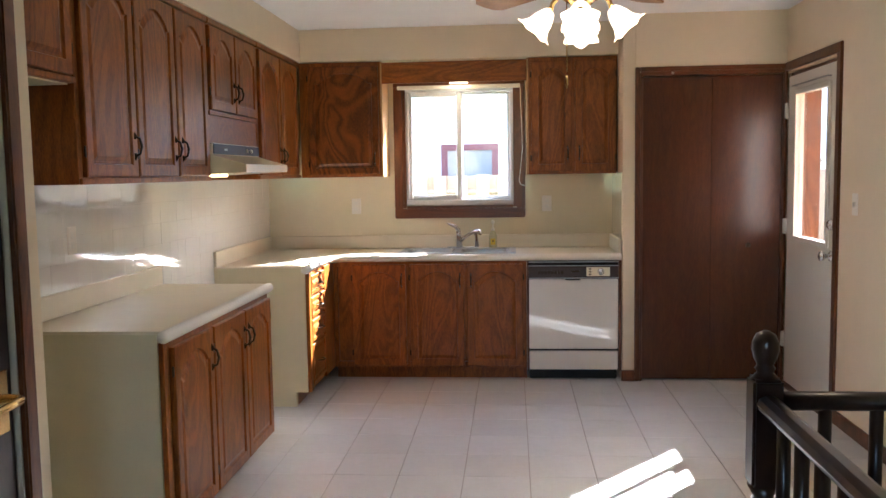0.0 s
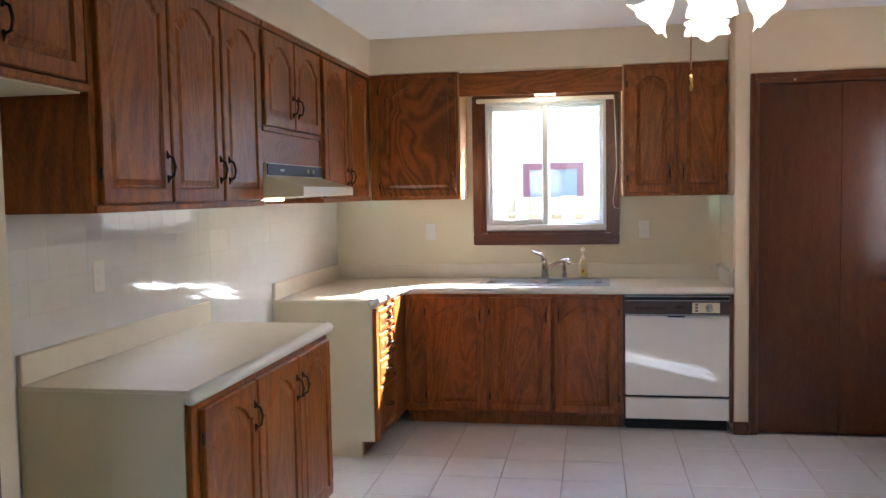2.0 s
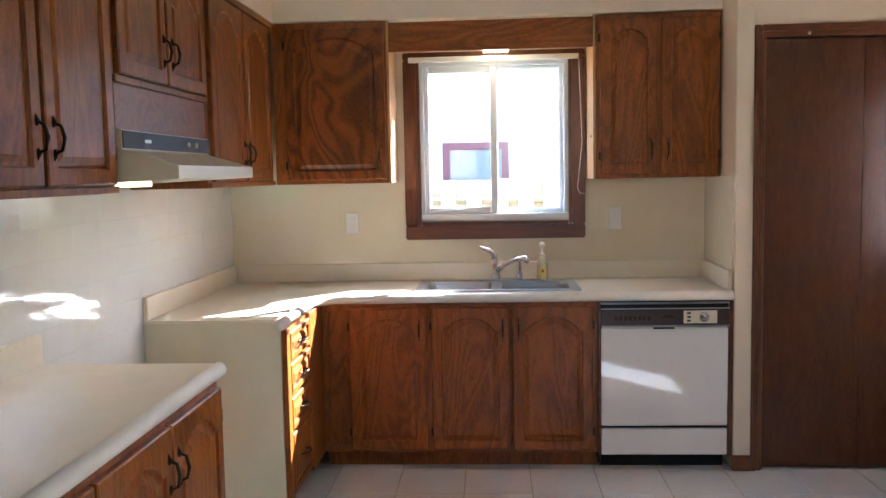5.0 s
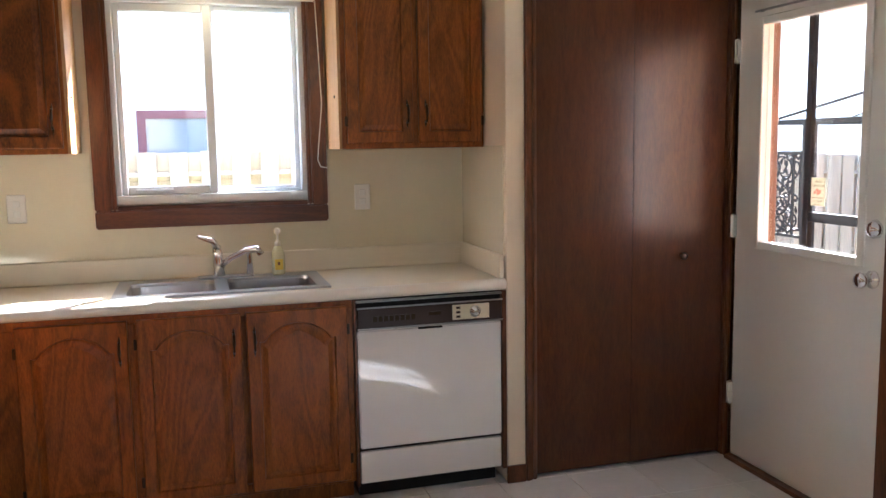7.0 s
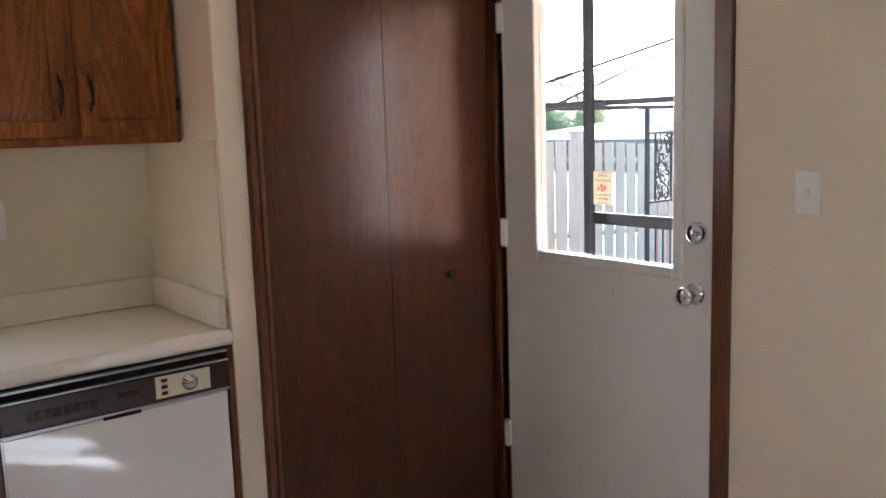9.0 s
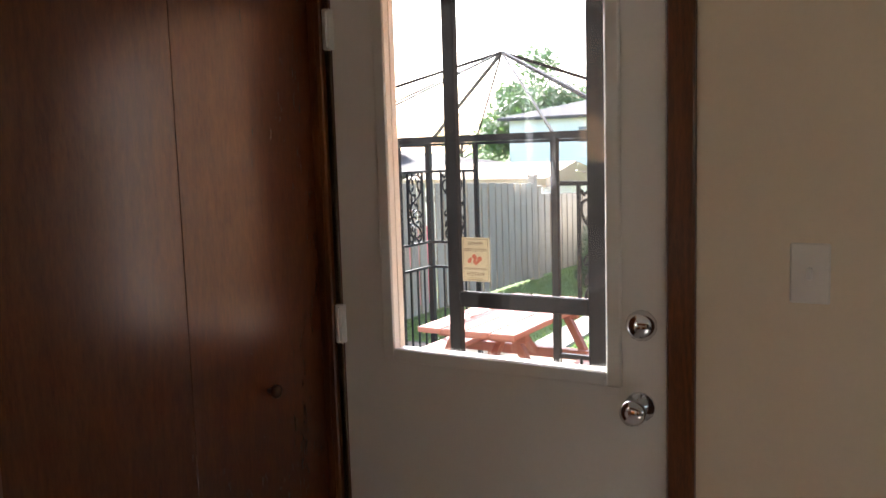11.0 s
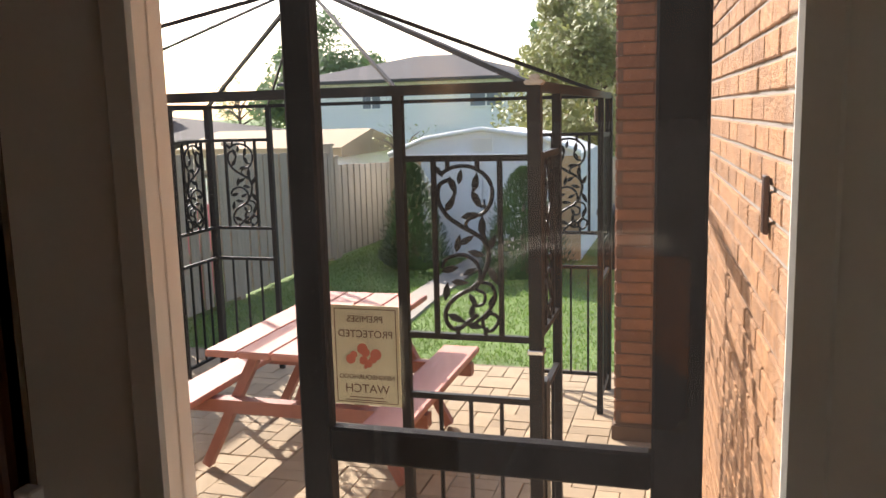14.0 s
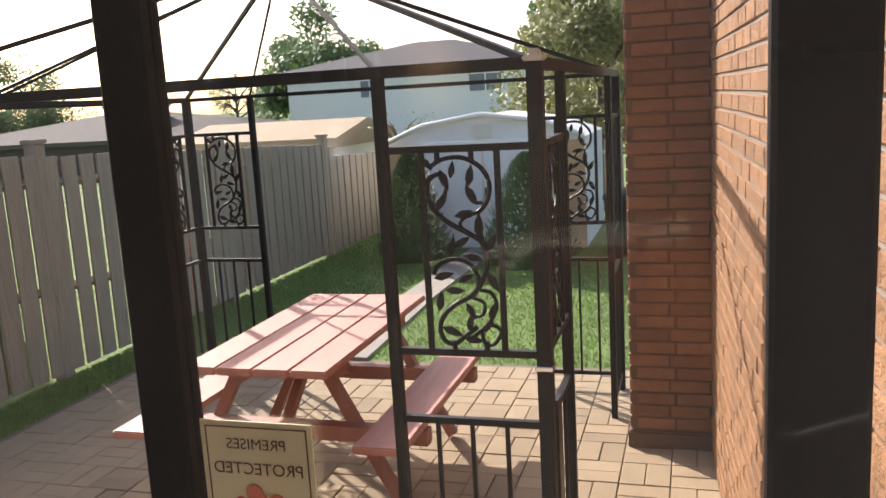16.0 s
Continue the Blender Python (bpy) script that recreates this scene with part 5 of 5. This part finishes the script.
corner(GX0, GY0, 1, 1)
corner(GX1, GY0, -1, 1)
corner(GX0, GY1, 1, -1)
corner(GX1, GY1, -1, -1)
for a, b in (((GX0, GY0), (GX0, GY1)), ((GX1, GY0), (GX1, GY1)), ((GX0, GY0), (GX1, GY0)), ((GX0, GY1), (GX1, GY1))):
    bar("eave_beam", (*a, GT), (*b, GT), 0.018 if GX0 in (a[0], b[0]) else 0.012)
APEX = ((GX0 + GX1) / 2, (GY0 + GY1) / 2, 2.14)
for x, y in ((GX0, GY0), (GX1, GY0), (GX0, GY1), (GX1, GY1)):
    bar("rafter", (x, y, GT), APEX, 0.010)
for x, y in ((GX0, GY0 + 0.49), (GX0, GY1 - 0.9), (GX1, GY1 - 0.49), (GX0 + 0.9, GY1)):
    bar("rafter", (x, y, GT), APEX, 0.006)
part("corner_cap", box_mesh("corner_cap", [(-0.032, -0.032, -0.006, 0.032, 0.032, 0.012), (-0.018, -0.018, 0.012, 0.018, 0.018, 0.03)], "concrete", 0.005), gz, pose(GX0, GY0, GT + 0.01))
part("post_band", box_mesh("post_band", [(-0.029, -0.029, -0.008, 0.029, 0.029, 0.008)], "steel", 0.002), gz, pose(GX0, GY0, 0.62))
bar("canopy_cloth_roll", (GX0 + 0.06, GY0, GZ + 0.01), (GX0 + 0.06, GY0, 0.5), 0.03, gz, "black")

# ---- picnic table ----
pt = thing("picnic_table", 5.65, 6.85, GZ, "red stained wooden picnic table with attached benches", "picnic table")
TZ, BZ = 0.35, 0.06
for k in range(4):
    boxes("top_plank", [(4.95, 6.50 + 0.178 * k, TZ - 0.035, 6.36, 6.672 + 0.178 * k, TZ)], "redwood", pt, 0.006)
for y in (6.15, 7.32):
    boxes("bench_plank", [(4.87, y, BZ - 0.035, 6.27, y + 0.225, BZ)], "redwood", pt, 0.006)
for x in (5.20, 6.05):
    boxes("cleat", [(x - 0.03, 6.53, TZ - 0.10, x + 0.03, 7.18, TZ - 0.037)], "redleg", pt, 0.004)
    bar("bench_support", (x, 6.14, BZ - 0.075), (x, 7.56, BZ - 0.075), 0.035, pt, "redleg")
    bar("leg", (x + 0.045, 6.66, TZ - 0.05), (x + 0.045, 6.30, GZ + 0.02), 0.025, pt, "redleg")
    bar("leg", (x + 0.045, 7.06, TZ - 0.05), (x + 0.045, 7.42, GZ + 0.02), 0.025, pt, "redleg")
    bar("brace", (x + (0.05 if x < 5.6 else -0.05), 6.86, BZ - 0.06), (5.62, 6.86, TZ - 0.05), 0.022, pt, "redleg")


# ---- pieces of the setting: tiles, pavers, bricks ----
TILE = box_mesh("tile", [(0.0, 0.0001, 0.0001, 0.0022, 0.1079, 0.1079)], "splash_w", 0.0005)
rng = random.Random(21)
for i in range(33):
    for j in range(-2, 4):
        y = 2.55 + 0.108 * i
        if j >= 0 or 4.1 < y < 4.84:
            part("tile", TILE, splash_west, pose(XW + 0.005, y, 0.972 + 0.108 * j, 0, rng.uniform(-0.25, 0.25), rng.uniform(-0.25, 0.25)))

def tile_grid():
    made = {}
    for i in range(-6, 8):
        for j in range(-16, 6):
            x0, y0 = 0.07 + 0.31 * i, 4.07 + 0.31 * j
            x1, y1 = x0 + 0.31, y0 + 0.31
            x0, x1, y0, y1 = max(x0, XW), min(x1, XE), max(y0, -0.55), min(y1, 5.72)
            if x1 - x0 < 0.02 or y1 - y0 < 0.02 or (x0 > 0.98 and y1 < 2.26) or (x1 < -1.03 and y0 > 5.0) or (x1 < -1.03 and y0 > 2.8 and y1 < 4.1):
                continue
            if x1 > 1.02 and y0 < 2.2 and y1 < 2.5:
                x1 = min(x1, 1.0) if x0 < 1.0 else x1
                y0 = y0 if x1 <= 1.0 else max(y0, 2.24)
            key = (round(x1 - x0, 3), round(y1 - y0, 3))
            if key not in made:
                made[key] = box_mesh("tile", [(0.002, 0.002, -0.006, key[0] - 0.002, key[1] - 0.002, 0.0)], "tile", 0.0012)
            part("tile", made[key], floor, pose(x0, y0, 0))


tile_grid()

patio = tagged(boxes("patio", [(PX0, PY0, GZ - 0.1, PX1, PY1, GZ - 0.012)], "sand"), "tan concrete paver patio laid in pairs", "patio", kind="structure")
PAV = box_mesh("paver", [(0.0018, 0.0018, -0.05, 0.2382, 0.1182, 0.0)], "paver", 0.0035)
rng = random.Random(9)
near_p, far_p = [], []
ny, nx = int((PY1 - PY0) / 0.24), int((PX1 - PX0) / 0.24)
for i in range(nx):
    for j in range(ny):
        x, y = PX0 + 0.24 * i, PY0 + 0.24 * j
        ms = [pose(x, y, 0), pose(x, y + 0.12, 0)] if (i + j) % 2 else [pose(x + 0.12, y, 0, 0, 0, 90), pose(x + 0.24, y, 0, 0, 0, 90)]
        for m in ms:
            m = Matrix.Translation((0, 0, GZ + rng.uniform(-0.003, 0.003))) @ m
            (near_p if 3.9 < x < 6.6 and 4.9 < y < 7.9 else far_p).append(m)
far_p += near_p[300:]
for m in near_p[:300]:
    part("paver", PAV, patio, m)


def joined(name, me, mats, parent, material):
    co = np.empty(len(me.vertices) * 3)
    me.vertices.foreach_get("co", co)
    co = co.reshape(-1, 3)
    fs = [tuple(p.vertices) for p in me.polygons]
    vs, faces = [], []
    for m in mats:
        i = len(vs)
        a = np.array(m)
        vs += (co @ a[:3, :3].T + a[:3, 3]).tolist()
        faces += [tuple(i + q for q in f) for f in fs]
    out = bpy.data.meshes.new(name)
    out.from_pydata(vs, [], faces)
    out.materials.append(M[material])
    return tagged(part(name, out, parent), kind="stuff")


joined("pavers", PAV, far_p, patio, "paver")

# brick return of the house beside the back door, and its pier
BA, BB = Vector((2.31, 4.70, 0)), Vector((6.1, 4.93, 0))
bu = (BB - BA).normalized()
bang = math.degrees(math.atan2(bu.y, bu.x))
bw = tagged(new("wall_brick", box_mesh("wall_brick", [(0, -0.3, GZ - 0.1, (BB - BA).length + 0.4, -0.008, 4.4)], "mortar")), "orange tan rough brick house wall in sunlight", "brick wall", kind="structure")
bw.matrix_basis = pose(BA.x, BA.y, 0, 0, 0, bang)
BRK = box_mesh("brick", [(0.005, -0.06, 0.005, 0.205, 0.0, 0.065)], "brick", 0.004)
near_b, far_b = [], []
for r in range(42):
    for c in range(-1, 19):
        s = 0.21 * c + (0.105 if r % 2 else 0.0)
        if s < 0 or s > (BB - BA).length - 0.2:
            continue
        m = bw.matrix_basis @ pose(s, rng.uniform(-0.002, 0.002), GZ + 0.07 * r)
        (near_b if 0.3 < s < 2.8 and 8 <= r < 34 else far_b).append(m)
far_b += near_b[300:]
for m in near_b[:300]:
    part("brick", BRK, bw, m)
joined("bricks", BRK, far_b, bw, "brick")
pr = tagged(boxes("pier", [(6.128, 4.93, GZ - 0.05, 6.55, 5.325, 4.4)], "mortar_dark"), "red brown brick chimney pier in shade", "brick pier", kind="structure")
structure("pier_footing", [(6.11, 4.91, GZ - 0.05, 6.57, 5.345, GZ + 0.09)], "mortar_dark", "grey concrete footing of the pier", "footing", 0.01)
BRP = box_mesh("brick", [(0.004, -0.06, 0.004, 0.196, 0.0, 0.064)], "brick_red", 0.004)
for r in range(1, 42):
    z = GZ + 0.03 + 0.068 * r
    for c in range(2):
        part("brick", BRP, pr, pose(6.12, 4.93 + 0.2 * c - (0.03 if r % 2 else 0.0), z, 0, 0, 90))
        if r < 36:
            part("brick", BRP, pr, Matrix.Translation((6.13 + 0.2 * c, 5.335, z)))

plate = tagged(boxes("wall_plate", [(1.085, 0.003, 1.18, 1.125, 0.016, 1.31)], "panel", bevel=0.003, m=bw.matrix_basis.copy()), "small dark brown plate on the brick wall", "wall plate")
